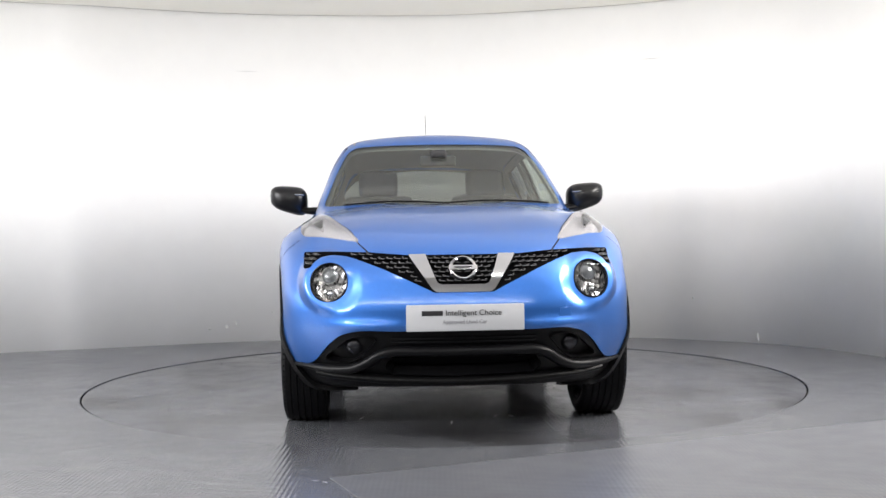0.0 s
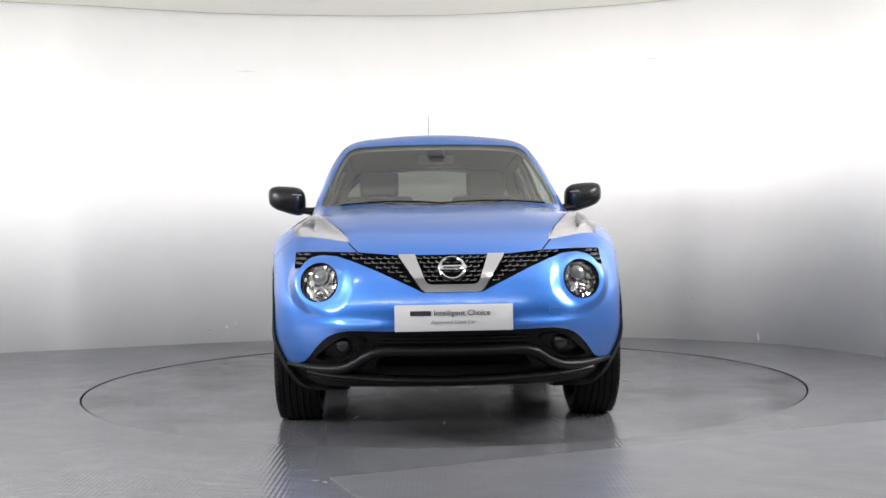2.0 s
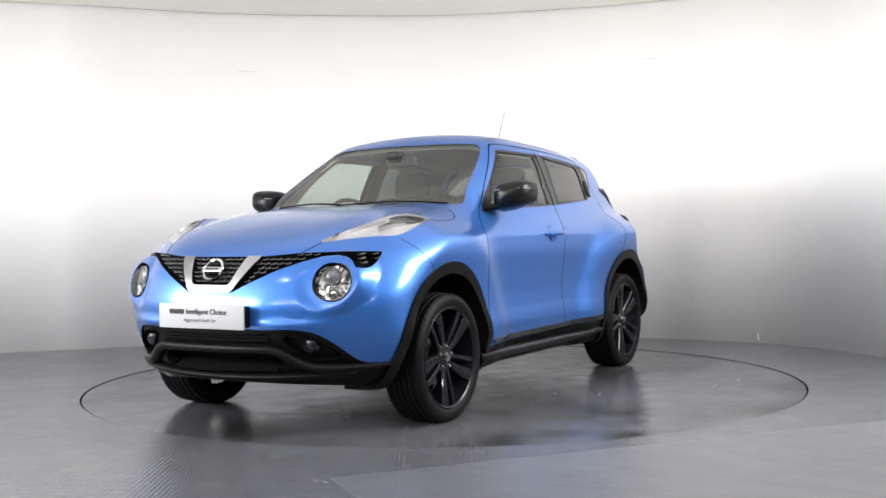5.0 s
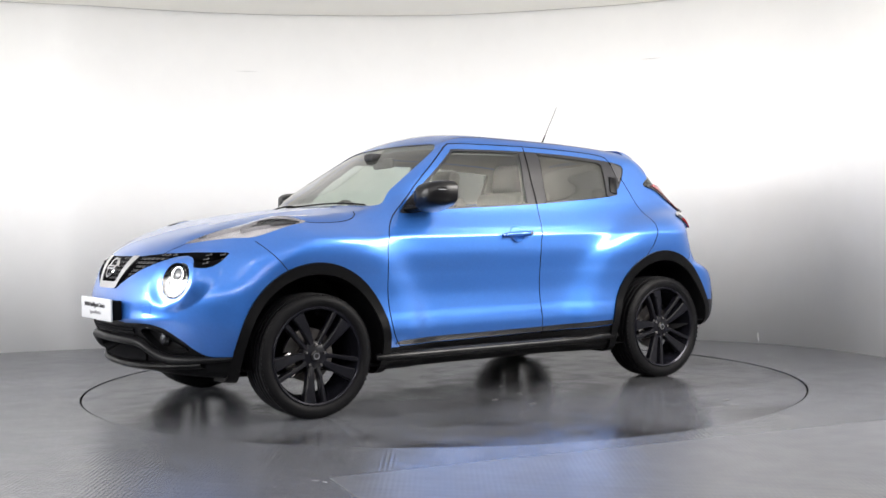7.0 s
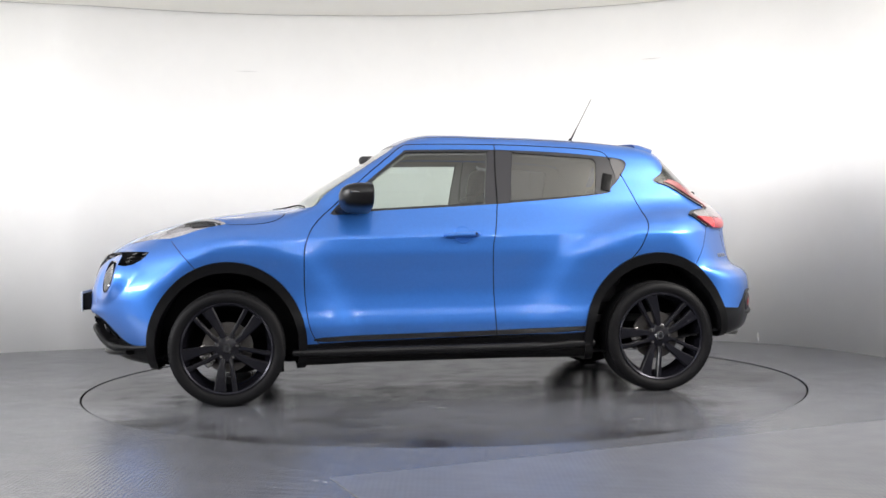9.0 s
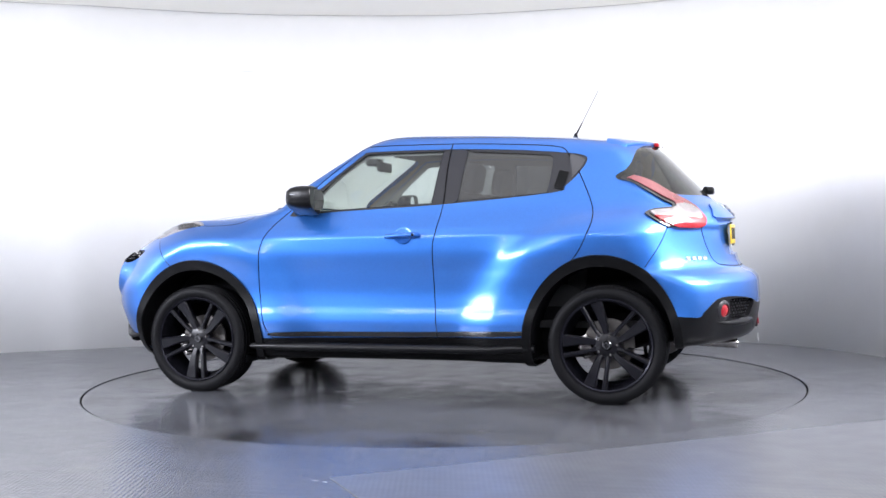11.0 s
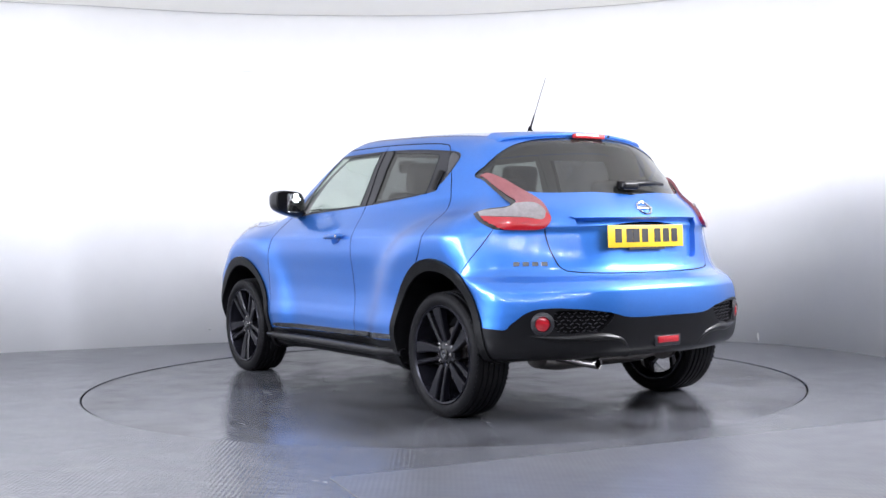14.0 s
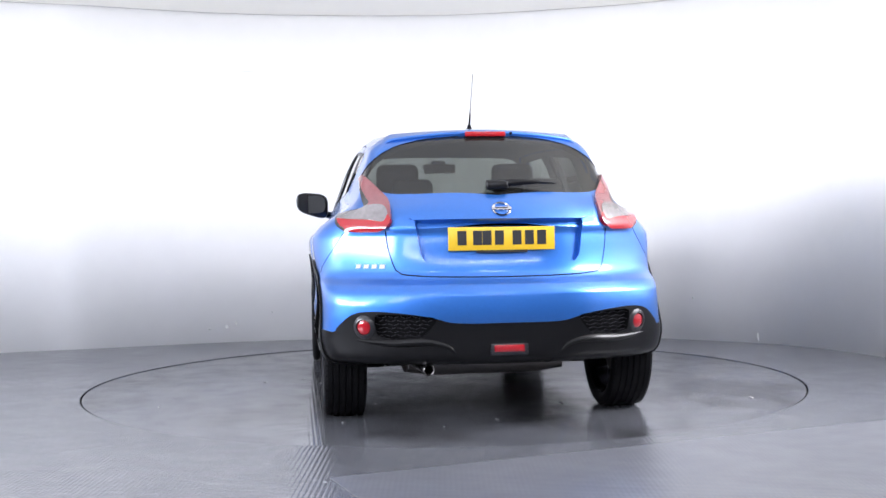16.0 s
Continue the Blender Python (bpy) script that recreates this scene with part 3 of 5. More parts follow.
DOOR_OUT = [(0.752, 0.335), (0.80, 0.42), (0.827, 0.60), (0.829, 0.78), (0.824, 0.877), (0.79, 0.973), (0.735, 1.045), (0.649, 1.122), (0.48, 1.278), (0.29, 1.435), (0.235, 1.474), (0.16, 1.486), (-0.366, 1.481),
            (-0.80, 1.459), (-0.965, 1.441), (-1.005, 1.422), (-1.03, 1.39), (-1.10, 1.275), (-1.19, 1.05), (-1.165, 0.92), (-1.09, 0.797), (-0.92, 0.64), (-0.83, 0.50), (-0.79, 0.36)]
DOOR_MID = [(-0.325, 1.485), (-0.312, 1.30), (-0.308, 1.124), (-0.28, 0.95), (-0.265, 0.859), (-0.268, 0.6), (-0.282, 0.335)]
FENDER_LINE = [(1.565, 0.927), (1.50, 0.85), (1.43, 0.77)]
REAR_LINE = [(-1.60, 0.985), (-1.551, 0.863), (-1.48, 0.75)]
STRIP = [(0.735, 0.348), (0.73, 0.372), (0.30, 0.378), (-0.30, 0.384), (-0.79, 0.398), (-0.80, 0.372), (-0.30, 0.355), (0.30, 0.349)]
LOW_FRONT = [(-0.2, 0.511), (0.28, 0.511), (0.44, 0.514), (0.51, 0.506), (0.57, 0.484), (0.63, 0.43), (0.70, 0.352), (0.80, 0.342), (0.9, 0.352), (0.9, 0.1), (-0.2, 0.1)]
FOG_WELL = [(0.635, 0.375), (0.585, 0.425), (0.537, 0.465), (0.47, 0.485), (0.405, 0.475), (0.42, 0.44), (0.47, 0.39), (0.53, 0.362)]
INTAKE = [(-0.2, 0.388), (0.28, 0.388), (0.335, 0.378), (0.36, 0.345), (0.335, 0.318), (0.28, 0.305), (-0.2, 0.305)]
UPPER_INTAKE = [(-0.2, 0.494), (0.35, 0.494), (0.39, 0.485), (0.36, 0.455), (0.32, 0.442), (-0.2, 0.442)]
REAR_GLASS = [(-0.3, 1.46), (0.20, 1.455), (0.40, 1.43), (0.52, 1.385), (0.605, 1.32), (0.648, 1.25), (0.64, 1.215), (0.60, 1.185), (0.52, 1.155), (0.40, 1.149), (0.217, 1.151), (-0.3, 1.153)]
TAIL_LAMP = [(0.70, 1.26), (0.76, 1.20), (0.90, 1.12), (0.95, 1.05), (0.95, 0.98), (0.90, 0.962), (0.80, 0.963), (0.66, 0.966), (0.57, 0.968), (0.527, 1.00), (0.522, 1.06), (0.523, 1.10), (0.538, 1.137), (0.574, 1.183), (0.607, 1.225), (0.64, 1.26)]
TAIL_RED = [(0.96, 1.024), (0.96, 0.945), (0.66, 0.960), (0.56, 0.962), (0.522, 1.00), (0.535, 1.04), (0.56, 1.005), (0.65, 1.016)]
TAIL_CLEAR = [(0.92, 1.045), (0.80, 1.075), (0.66, 1.082), (0.56, 1.085), (0.535, 1.04), (0.56, 1.005), (0.65, 1.020), (0.94, 1.028)]
GATE_LINE = [(0.555, 0.965), (0.545, 0.88), (0.519, 0.789), (0.50, 0.765), (0.465, 0.752), (0.30, 0.742), (-0.05, 0.738)]
PLATE_WELL = [(-0.5, 1.013), (-0.2, 1.013), (0.1, 1.013), (0.38, 1.013), (0.417, 1.010), (0.41, 0.95), (0.395, 0.86), (0.375, 0.82), (0.34, 0.808), (0.1, 0.804), (-0.2, 0.803), (-0.5, 0.803)]
PAD = [(-0.5, 1.104), (-0.2, 1.104), (0.0, 1.104), (0.20, 1.103), (0.34, 1.094), (0.395, 1.06), (0.42, 1.012), (0.1, 1.013), (-0.2, 1.013), (-0.5, 1.013)]
LOW_REAR = [(-0.4, 0.526), (-0.2, 0.526), (0.0, 0.526), (0.16, 0.525), (0.27, 0.530), (0.34, 0.548), (0.42, 0.564), (0.52, 0.576), (0.64, 0.582), (0.73, 0.565), (0.80, 0.500), (0.82, 0.478), (1.0, 0.47), (1.0, 0.1), (-0.2, 0.1)]
REAR_MESH = [(0.345, 0.545), (0.43, 0.562), (0.60, 0.568), (0.625, 0.55), (0.618, 0.49), (0.595, 0.462), (0.47, 0.450), (0.405, 0.470)]

ARCH_F, ARCH_R = ring(1.262, 0.325, 0.445, 0.485, 0.50), ring(-1.235, 0.325, 0.44, 0.497, 0.50)
WELL_F, WELL_R = ring(1.262, 0.325, 0.398, 0.425, 0.47), ring(-1.238, 0.325, 0.394, 0.435, 0.47)


def lamp_round(V):
    return np.where(fore(V), np.hypot(V[:, 1] - 0.612, V[:, 2] - 0.732) - 0.089, 1.0)


def lamp_rim(V):
    return np.where(fore(V), np.hypot(V[:, 1] - 0.612, V[:, 2] - 0.732) - 0.104, 1.0)


def sill(V):
    """Below the doors."""
    return np.where((V[:, 0] < 1.0) & (V[:, 0] > -1.0), V[:, 2] - (0.346 - 0.016 * V[:, 0]), 1.0)


TAIL_SIDE = [(-1.33, 1.25), (-1.40, 1.213), (-1.54, 1.125), (-1.61, 1.080), (-1.515, 1.064), (-1.475, 1.045), (-1.488, 1.030), (-1.60, 0.965), (-1.80, 0.90), (-2.1, 0.90), (-2.1, 1.30), (-1.6, 1.30)]


def tail_zone(V):
    """The tail lamp: within its outline from behind and within that from the side."""
    return np.maximum(zone("end", TAIL_LAMP, lambda V: V[:, 0] < -1.2)(V), zone("side", TAIL_SIDE, lambda V: V[:, 1] > 0.3)(V))


def tail_border(V):
    """A dark border where the lamp meets the body."""
    return np.maximum(tail_zone(V), -0.014 - zone("side", TAIL_SIDE, lambda V: V[:, 1] > 0.3)(V))


FIELDS = {
    "tail_border": tail_border,
    "well_front": WELL_F, "well_rear": WELL_R, "arch_front": ARCH_F, "arch_rear": ARCH_R,
    "lamp": lamp_round, "lamp_rim": lamp_rim,
    "v_in": zone("end", V_IN, fore, 1), "v_out": zone("end", V_OUT, fore, 1), "grille": zone("end", GRILLE, fore, 1),
    "blade": zone("top", BLADE, above), "signal": zone("top", SIGNAL, above), "screen": zone("end", SCREEN, fore_glass),
    "pane_front": zone("side", PANE_FRONT, flank, 3), "pane_rear": zone("side", PANE_REAR, flank, 3), "pane_quarter": zone("side", PANE_QUARTER, flank, 3),
    "windows": zone("side", WINDOWS, flank, 4), "strip": zone("side", STRIP, flank, 3),
    "fog_well": zone("end", FOG_WELL, fore), "intake": zone("end", INTAKE, fore), "upper_intake": zone("end", UPPER_INTAKE, fore), "low_front": zone("end", LOW_FRONT, fore, 4),
    "rear_glass": zone("end", REAR_GLASS, lambda V: aft(V) & (V[:, 2] > 1.1)),
    "tail_red": zone("end", TAIL_RED, lambda V: V[:, 0] < -1.25), "tail_clear": zone("end", TAIL_CLEAR, lambda V: V[:, 0] < -1.25), "tail_lamp": tail_zone,
    "plate_well": zone("end", PLATE_WELL, aft, 3), "pad": zone("end", PAD, aft, 3), "rear_mesh": zone("end", REAR_MESH, aft),
    "low_rear": zone("end", LOW_REAR, lambda V: V[:, 0] < -1.62, 4), "sill": sill,
    "gap_doors": seam("side", DOOR_OUT + DOOR_OUT[:1], flank), "gap_mid": seam("side", DOOR_MID, flank), "gap_fender": seam("side", FENDER_LINE, flank, 0.002),
    "gap_rear": seam("side", REAR_LINE, flank, 0.002), "gap_hood": seam("top", HOOD_LINE, above), "gap_gate": seam("end", GATE_LINE, aft),
    "doors": zone("side", DOOR_OUT, flank), "hood": zone("top", [(2.06, -0.2), (2.05, 0.2), (1.99, 0.40)] + HOOD_LINE + [(0.93, -0.2)], above),
}


# which zone a piece of skin belongs to: the first that holds it; then how far it is set in (metres)
ORDER = ["well_front", "well_rear", "arch_front", "arch_rear", "lamp", "v_in", "v_out", "lamp_rim", "grille", "blade", "signal", "screen", "pane_front", "pane_rear", "pane_quarter",
         "gap_doors", "gap_mid", "windows", "strip", "gap_hood", "fog_well", "intake", "upper_intake", "low_front", "tail_border", "tail_red", "tail_clear", "tail_lamp", "rear_glass", "plate_well", "pad",
         "rear_mesh", "low_rear", "sill", "gap_fender", "gap_rear", "gap_gate"]


def build_skin():
    V, T = skin_grid()
    across = dict((id(a), b) for a, b in SIDES)
    for key in ORDER:
        if id(FIELDS[key]) in across:
            V, T = split_mesh(V, T, across[id(FIELDS[key])])
        V, T = split_mesh(V, T, FIELDS[key])
    N = skin_normals(V)
    C = V[T].mean(1)
    label = np.full(len(T), "", dtype="<U16")
    for key in ORDER:
        free = label == ""
        hold = FIELDS[key](C) < 0
        if key in ("tail_red", "tail_clear"):
            hold &= FIELDS["tail_lamp"](C) < 0
        label[free & hold] = key
    free = label == ""
    in_doors, in_hood = FIELDS["doors"](C) < 0, FIELDS["hood"](C) < 0
    mid = np.interp(C[:, 2], [q[1] for q in DOOR_MID[::-1]], [q[0] for q in DOOR_MID[::-1]])
    fender_x = np.interp(C[:, 2], [q[1] for q in FENDER_LINE[::-1]], [q[0] for q in FENDER_LINE[::-1]])
    rear_x = np.interp(C[:, 2], [q[1] for q in REAR_LINE[::-1]], [q[0] for q in REAR_LINE[::-1]])
    gate_y = np.interp(C[:, 2], [0.75, 0.765, 0.789, 0.88, 0.965, 1.10, 1.16, 1.25], [0.46, 0.50, 0.519, 0.545, 0.555, 0.52, 0.56, 0.66])
    flat = (N[T].mean(1)[:, 2] < -0.8) & (C[:, 2] < 0.4)
    rules = [("underbody", flat), ("front_door", in_doors & (C[:, 0] > mid)), ("rear_door", in_doors), ("hood", in_hood),
             ("front_bumper", (C[:, 0] > fender_x) & (C[:, 0] > 1.3)), ("front_fender", (C[:, 0] > 0.55) & (C[:, 2] < 1.13)),
             ("tailgate", (C[:, 0] < -1.3) & (C[:, 1] < gate_y) & (C[:, 2] > 0.742) & (C[:, 2] < 1.2)),
             ("rear_bumper", (C[:, 0] < rear_x) & (C[:, 2] < 0.985) & (C[:, 0] < -1.4)), ("roof", C[:, 2] > 1.478), ("rear_quarter", C[:, 0] < -0.6), ("front_fender", C[:, 2] < 1.13), ("roof", C[:, 2] > 0)]
    for key, test in rules:
        free = label == ""
        label[free & test] = key
    return V, T, N, label


def normal_mesh(name, V, N, faces, material):
    me = bpy.data.meshes.new(name)
    me.from_pydata(V.tolist(), [], faces)
    me.materials.append(material)
    me.shade_smooth()
    me.normals_split_custom_set_from_vertices(N.tolist())
    return me


def panel(V, T, N, chosen, depth, walls=True, way=None):
    """Vertices, normals and faces of one zone, set in by depth, with the edges that join it to the skin."""
    t = T[chosen]
    used, inv = np.unique(t, return_inverse=True)
    f = inv.reshape(-1, 3)
    v, n = V[used] - (N[used] if way is None else np.array(way)) * depth, N[used]
    faces = f
    if walls and depth:
        e = np.r_[f[:, (0, 1)], f[:, (1, 2)], f[:, (2, 0)]]
        key = np.sort(e, 1)
        _, first, counts = np.unique(key, axis=0, return_index=True, return_counts=True)
        rim = e[first[counts == 1]]
        rim = rim[(V[used][rim][:, :, 1] > 1e-4).any(1)]
        a, b = rim.T
        top_a, top_b = V[used][a], V[used][b]
        edge = top_b - top_a
        nr = np.cross(edge, N[used][a])
        nr /= np.maximum(np.linalg.norm(nr, axis=1, keepdims=True), 1e-9)
        nr *= -1 if depth > 0 else 1
        base = len(v)
        k = len(a)
        v = np.r_[v, top_a, top_b, v[b], v[a]]
        n = np.r_[n, nr, nr, nr, nr]
        r = np.arange(k)
        q = np.c_[base + r, base + k + r, base + 2 * k + r, base + 3 * k + r]
        faces = [tuple(x) for x in f.tolist()] + [tuple(x) for x in q.tolist()]
    else:
        faces = f.tolist()
    return v, n, faces


FLIP = np.array((1, -1, 1))


def both_sides(v, n, faces):
    k = len(v)
    return np.r_[v, v * FLIP], np.r_[n, n * FLIP], list(faces) + [tuple(i + k for i in reversed(q)) for q in faces]


def build_body(car):
    V, T, N, label = build_skin()
    made = {}

    def centre(name, keys, depth, material, text="", walls=True):
        v, n, f = both_sides(*panel(V, T, N, np.isin(label, keys), depth, walls))
        ob = new(name, normal_mesh(name, v, n, f, material))
        ob.parent = car
        made[name] = tagged(ob, text)
        return ob

    def pair(name, keys, depth, material, text="", walls=True, parents=None):
        v, n, f = panel(V, T, N, np.isin(label, keys), depth, walls)
        for side in (0, 1):
            a, b, c = (v, n, f) if side == 0 else (v * FLIP, n * FLIP, [tuple(reversed(q)) for q in f])
            ob = new(name, normal_mesh(name, a, b, c, material))
            ob.parent = parents[side] if parents else car
            made.setdefault(name, []).append(tagged(ob, text))
        return made[name]

    centre("hood", ["hood"], 0, M_paint)
    centre("roof", ["roof"], 0, M_paint)
    centre("front_bumper", ["front_bumper", "lamp_rim"], 0, M_paint)
    centre("rear_bumper", ["rear_bumper"], 0, M_paint)
    gate = centre("tailgate", ["tailgate"], 0, M_paint)
    centre("underbody", ["underbody"], 0.02, M_black)
    fender = pair("front_fender", ["front_fender"], 0, M_paint)
    front = pair("front_door", ["front_door"], 0, M_paint)
    rear = pair("rear_door", ["rear_door"], 0, M_paint)
    quarter = pair("rear_quarter_panel", ["rear_quarter"], 0, M_paint)
    centre("panel_gap", ["gap_doors", "gap_mid", "gap_hood", "gap_fender", "gap_rear", "gap_gate"], 0.010, M_gap, "dark shut lines between the panels")
    pair("wheel_arch_trim", ["arch_front"], -0.012, M_plastic, "matt black plastic wheel arch trim")
    pair("wheel_arch_trim", ["arch_rear"], -0.012, M_plastic, "matt black plastic wheel arch trim")
    pair("sill_trim", ["sill"], 0.004, M_plastic, "black plastic sill")
    pair("door_strip", ["strip"], -0.008, M_gloss, "gloss black strip along the door's foot")
    pair("window_trim", ["windows"], 0.003, M_gloss_soft, "black trim round the side windows")
    pair("window", ["pane_front"], 0.007, M_glass, "lightly tinted side window", parents=front)
    pair("window", ["pane_rear"], 0.007, M_privacy, "dark tinted rear side window", parents=rear)
    pair("quarter_window", ["pane_quarter"], 0.001, M_privacy_solid, "small dark quarter pane", parents=quarter)
    centre("windscreen", ["screen"], 0.004, M_screen, "clear curved windscreen")
    centre("rear_window", ["rear_glass"], 0.004, M_rear_glass, "dark tinted rear window")
    centre("grille", ["grille", "v_in"], 0.055, M_black, "black honeycomb grille")
    centre("chrome_vee", ["v_out"], -0.006, M_chrome, "chrome vee round the emblem")
    centre("lower_front_bumper", ["low_front", "upper_intake"], 0.012, M_plastic, "matt black plastic lower bumper")
    centre("intake", ["intake"], 0.09, M_black, "dark lower air intake")
    pair("fog_recess", ["fog_well"], 0.04, M_plastic)
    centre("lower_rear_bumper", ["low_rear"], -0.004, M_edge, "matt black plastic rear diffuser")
    pair("rear_mesh", ["rear_mesh"], 0.03, M_black)
    centre("plate_recess", ["plate_well"], 0.028, M_paint)
    centre("tailgate_garnish", ["pad"], -0.010, M_paint)
    sig = pair("signal_lamp", ["signal"], -0.004, M_lens, "clear boomerang signal lamp on the fender")
    pair("reflector", ["signal"], 0.022, M_signal, parents=sig)
    pair("lamp_blade", ["blade"], 0.012, M_lamp_dark, "dark blade inside the lamp", parents=sig)
    pair("lamp_cover", ["blade"], -0.004, M_lens, parents=sig)
    tail = pair("tail_lamp", ["tail_lamp"], -0.016, M_tail_pink, "boomerang tail lamp, red and clear lenses")
    pair("lamp_border", ["tail_border"], -0.010, M_gloss, parents=tail)
    pair("red_lens", ["tail_red"], -0.020, M_red, "red lower lens", parents=tail)
    pair("clear_lens", ["tail_clear"], -0.020, M_tail_clear, "clear ribbed lens", parents=tail)
    pair("lamp_bowl", ["lamp"], 0.036, M_silver, "faceted chrome bowl of the headlamp")
    pair("headlamp_cover", ["lamp"], -0.002, M_lens, "clear round headlamp cover", walls=False)
    for key in ("well_front", "well_rear"):
        v, n, f = panel(V, T, N, (label == key) & (N[T].mean(1)[:, 2] > -0.55), 0.30, True, (0, 1, 0))
        for side in (1, -1):
            ob = new("wheel_housing", normal_mesh("wheel_housing", v * (1, side, 1), n * (1, side, 1), f, M_black))
            ob.parent = car
    # lining inside the cabin, cut out at the windows
    lining = np.isin(label, ["roof", "front_door", "rear_door", "rear_quarter", "windows", "pane_quarter"]) & (V[T].mean(1)[:, 2] > 0.9)
    v, n, f = both_sides(*panel(V, T, N, lining, 0.035, False))
    ob = new("cabin_lining", normal_mesh("cabin_lining", v, -n, [tuple(reversed(q)) for q in f], M_lining))
    ob.parent = car
    made["cabin_lining"] = tagged(ob, "pale grey headlining and pillar trim")
    return made


# ---- parts of the car ----
def part(name, bm, material, parent, label="", smooth=True):
    """Link a bmesh as one mesh object under a thing or a part."""
    me = bpy.data.meshes.new(name)
    bmesh.ops.recalc_face_normals(bm, faces=bm.faces)
    bm.to_mesh(me)
    bm.free()
    me.materials.append(material)
    if smooth:
        me.shade_smooth()
        me.set_sharp_from_angle(angle=radians(38))
    ob = new(name, me)
    ob.parent = parent
    return tagged(ob, label)


def lathe(profile, n=64, axis="y"):
    """Turn a profile of (radius, along) about an axis."""
    bm = bmesh.new()
    rows = []
    for i in range(n):
        a = 2 * math.pi * i / n
        rows.append([bm.verts.new((r * math.cos(a), s, r * math.sin(a)) if axis == "y" else (s, r * math.cos(a), r * math.sin(a)) if axis == "x" else (r * math.cos(a), r * math.sin(a), s)) for r, s in profile])
    for i in range(n):
        for j in range(len(profile) - 1):
            bm.faces.new((rows[i][j], rows[(i + 1) % n][j], rows[(i + 1) % n][j + 1], rows[i][j + 1]))
    bmesh.ops.remove_doubles(bm, verts=bm.verts, dist=1e-5)
    return bm


def box(size, m=Matrix(), bevel=0.0, segments=2, bm=None):
    bm2 = bmesh.new()
    bmesh.ops.create_cube(bm2, size=1, matrix=Matrix.Diagonal((*size, 1)))
    if bevel:
        bmesh.ops.bevel(bm2, geom=list(bm2.edges), offset=bevel, segments=segments, affect="EDGES", profile=0.5)
    bm2.transform(m)
    if bm is None:
        return bm2
    me = bpy.data.meshes.new("join")
    bm2.to_mesh(me)
    bm2.free()
    bm.from_mesh(me)
    bpy.data.meshes.remove(me)
    return bm


def tube(points, radii, n=12, flat=1.0):
    """A closed tube along points; radii: one for each point; flat squeezes it in height."""
    bm = bmesh.new()
    P = [Vector(p) for p in points]
    rings = []
    for i, p in enumerate(P):
        d = (P[min(i + 1, len(P) - 1)] - P[max(i - 1, 0)]).normalized()
        s = d.cross(Vector((0, 0, 1)))
        s = s.normalized() if s.length > 1e-4 else Vector((1, 0, 0))
        u = s.cross(d).normalized()
        rings.append([bm.verts.new(p + s * radii[i] * math.cos(2 * math.pi * k / n) + u * radii[i] * flat * math.sin(2 * math.pi * k / n)) for k in range(n)])
    for a, b in zip(rings, rings[1:]):
        for k in range(n):
            bm.faces.new((a[k], a[(k + 1) % n], b[(k + 1) % n], b[k]))
    bm.faces.new(rings[0])
    bm.faces.new(rings[-1])
    return bm


def slab(outline, depth, m=Matrix(), bevel=0.0):
    """A flat outline in x and y made thick along z."""
    bm = bmesh.new()
    f = bm.faces.new([bm.verts.new((x, y, 0)) for x, y in outline])
    r = bmesh.ops.extrude_face_region(bm, geom=[f])
    bmesh.ops.translate(bm, vec=(0, 0, depth), verts=[v for v in r["geom"] if isinstance(v, bmesh.types.BMVert)])
    if bevel:
        bmesh.ops.bevel(bm, geom=list(bm.edges), offset=bevel, segments=2, affect="EDGES", profile=0.5)
    bm.transform(m)
    return bm


def skin_at(axis, sign, a, b):
    """The skin's place: along x at (y, z) = (a, b), or along y at (x, z)."""
    lo, hi = (0.0, 2.4) if axis == "x" else (0.0, 1.1)
    for _ in range(26):
        mid = (lo + hi) / 2
        p = (sign * mid, a, b) if axis == "x" else (a, sign * mid, b)
        if body_field(np.array(p)) < 0:
            lo = mid
        else:
            hi = mid
    return Vector((sign * lo, a, b)) if axis == "x" else Vector((a, sign * lo, b))


def skin_frame(p):
    """A pose on the skin at p: local z out of it, local y up."""
    n = Vector(skin_normals(np.array([p]))[0])
    x = Vector((0, 0, 1)).cross(n).normalized()
    y = n.cross(x)
    m = Matrix((x, y, n)).transposed().to_4x4()
    return Matrix.Translation(p) @ m


def words(name, text, height, material, parent, m):
    data = bpy.data.curves.new(name, "FONT")
    data.body, data.size, data.align_x, data.align_y, data.extrude = text, height, "LEFT", "CENTER", 0.0012
    data.offset = 0.0002
    tmp = new("text", data)
    bpy.context.view_layer.update()
    me = bpy.data.meshes.new_from_object(tmp.evaluated_get(bpy.context.evaluated_depsgraph_get()))
    bpy.data.objects.remove(tmp)
    bpy.data.curves.remove(data)
    me.materials.clear()
    me.materials.append(material)
    ob = new(name, me)
    ob.parent, ob.matrix_basis = parent, m
    return ob


TYRE_R, RIM_R = 0.328, 0.257


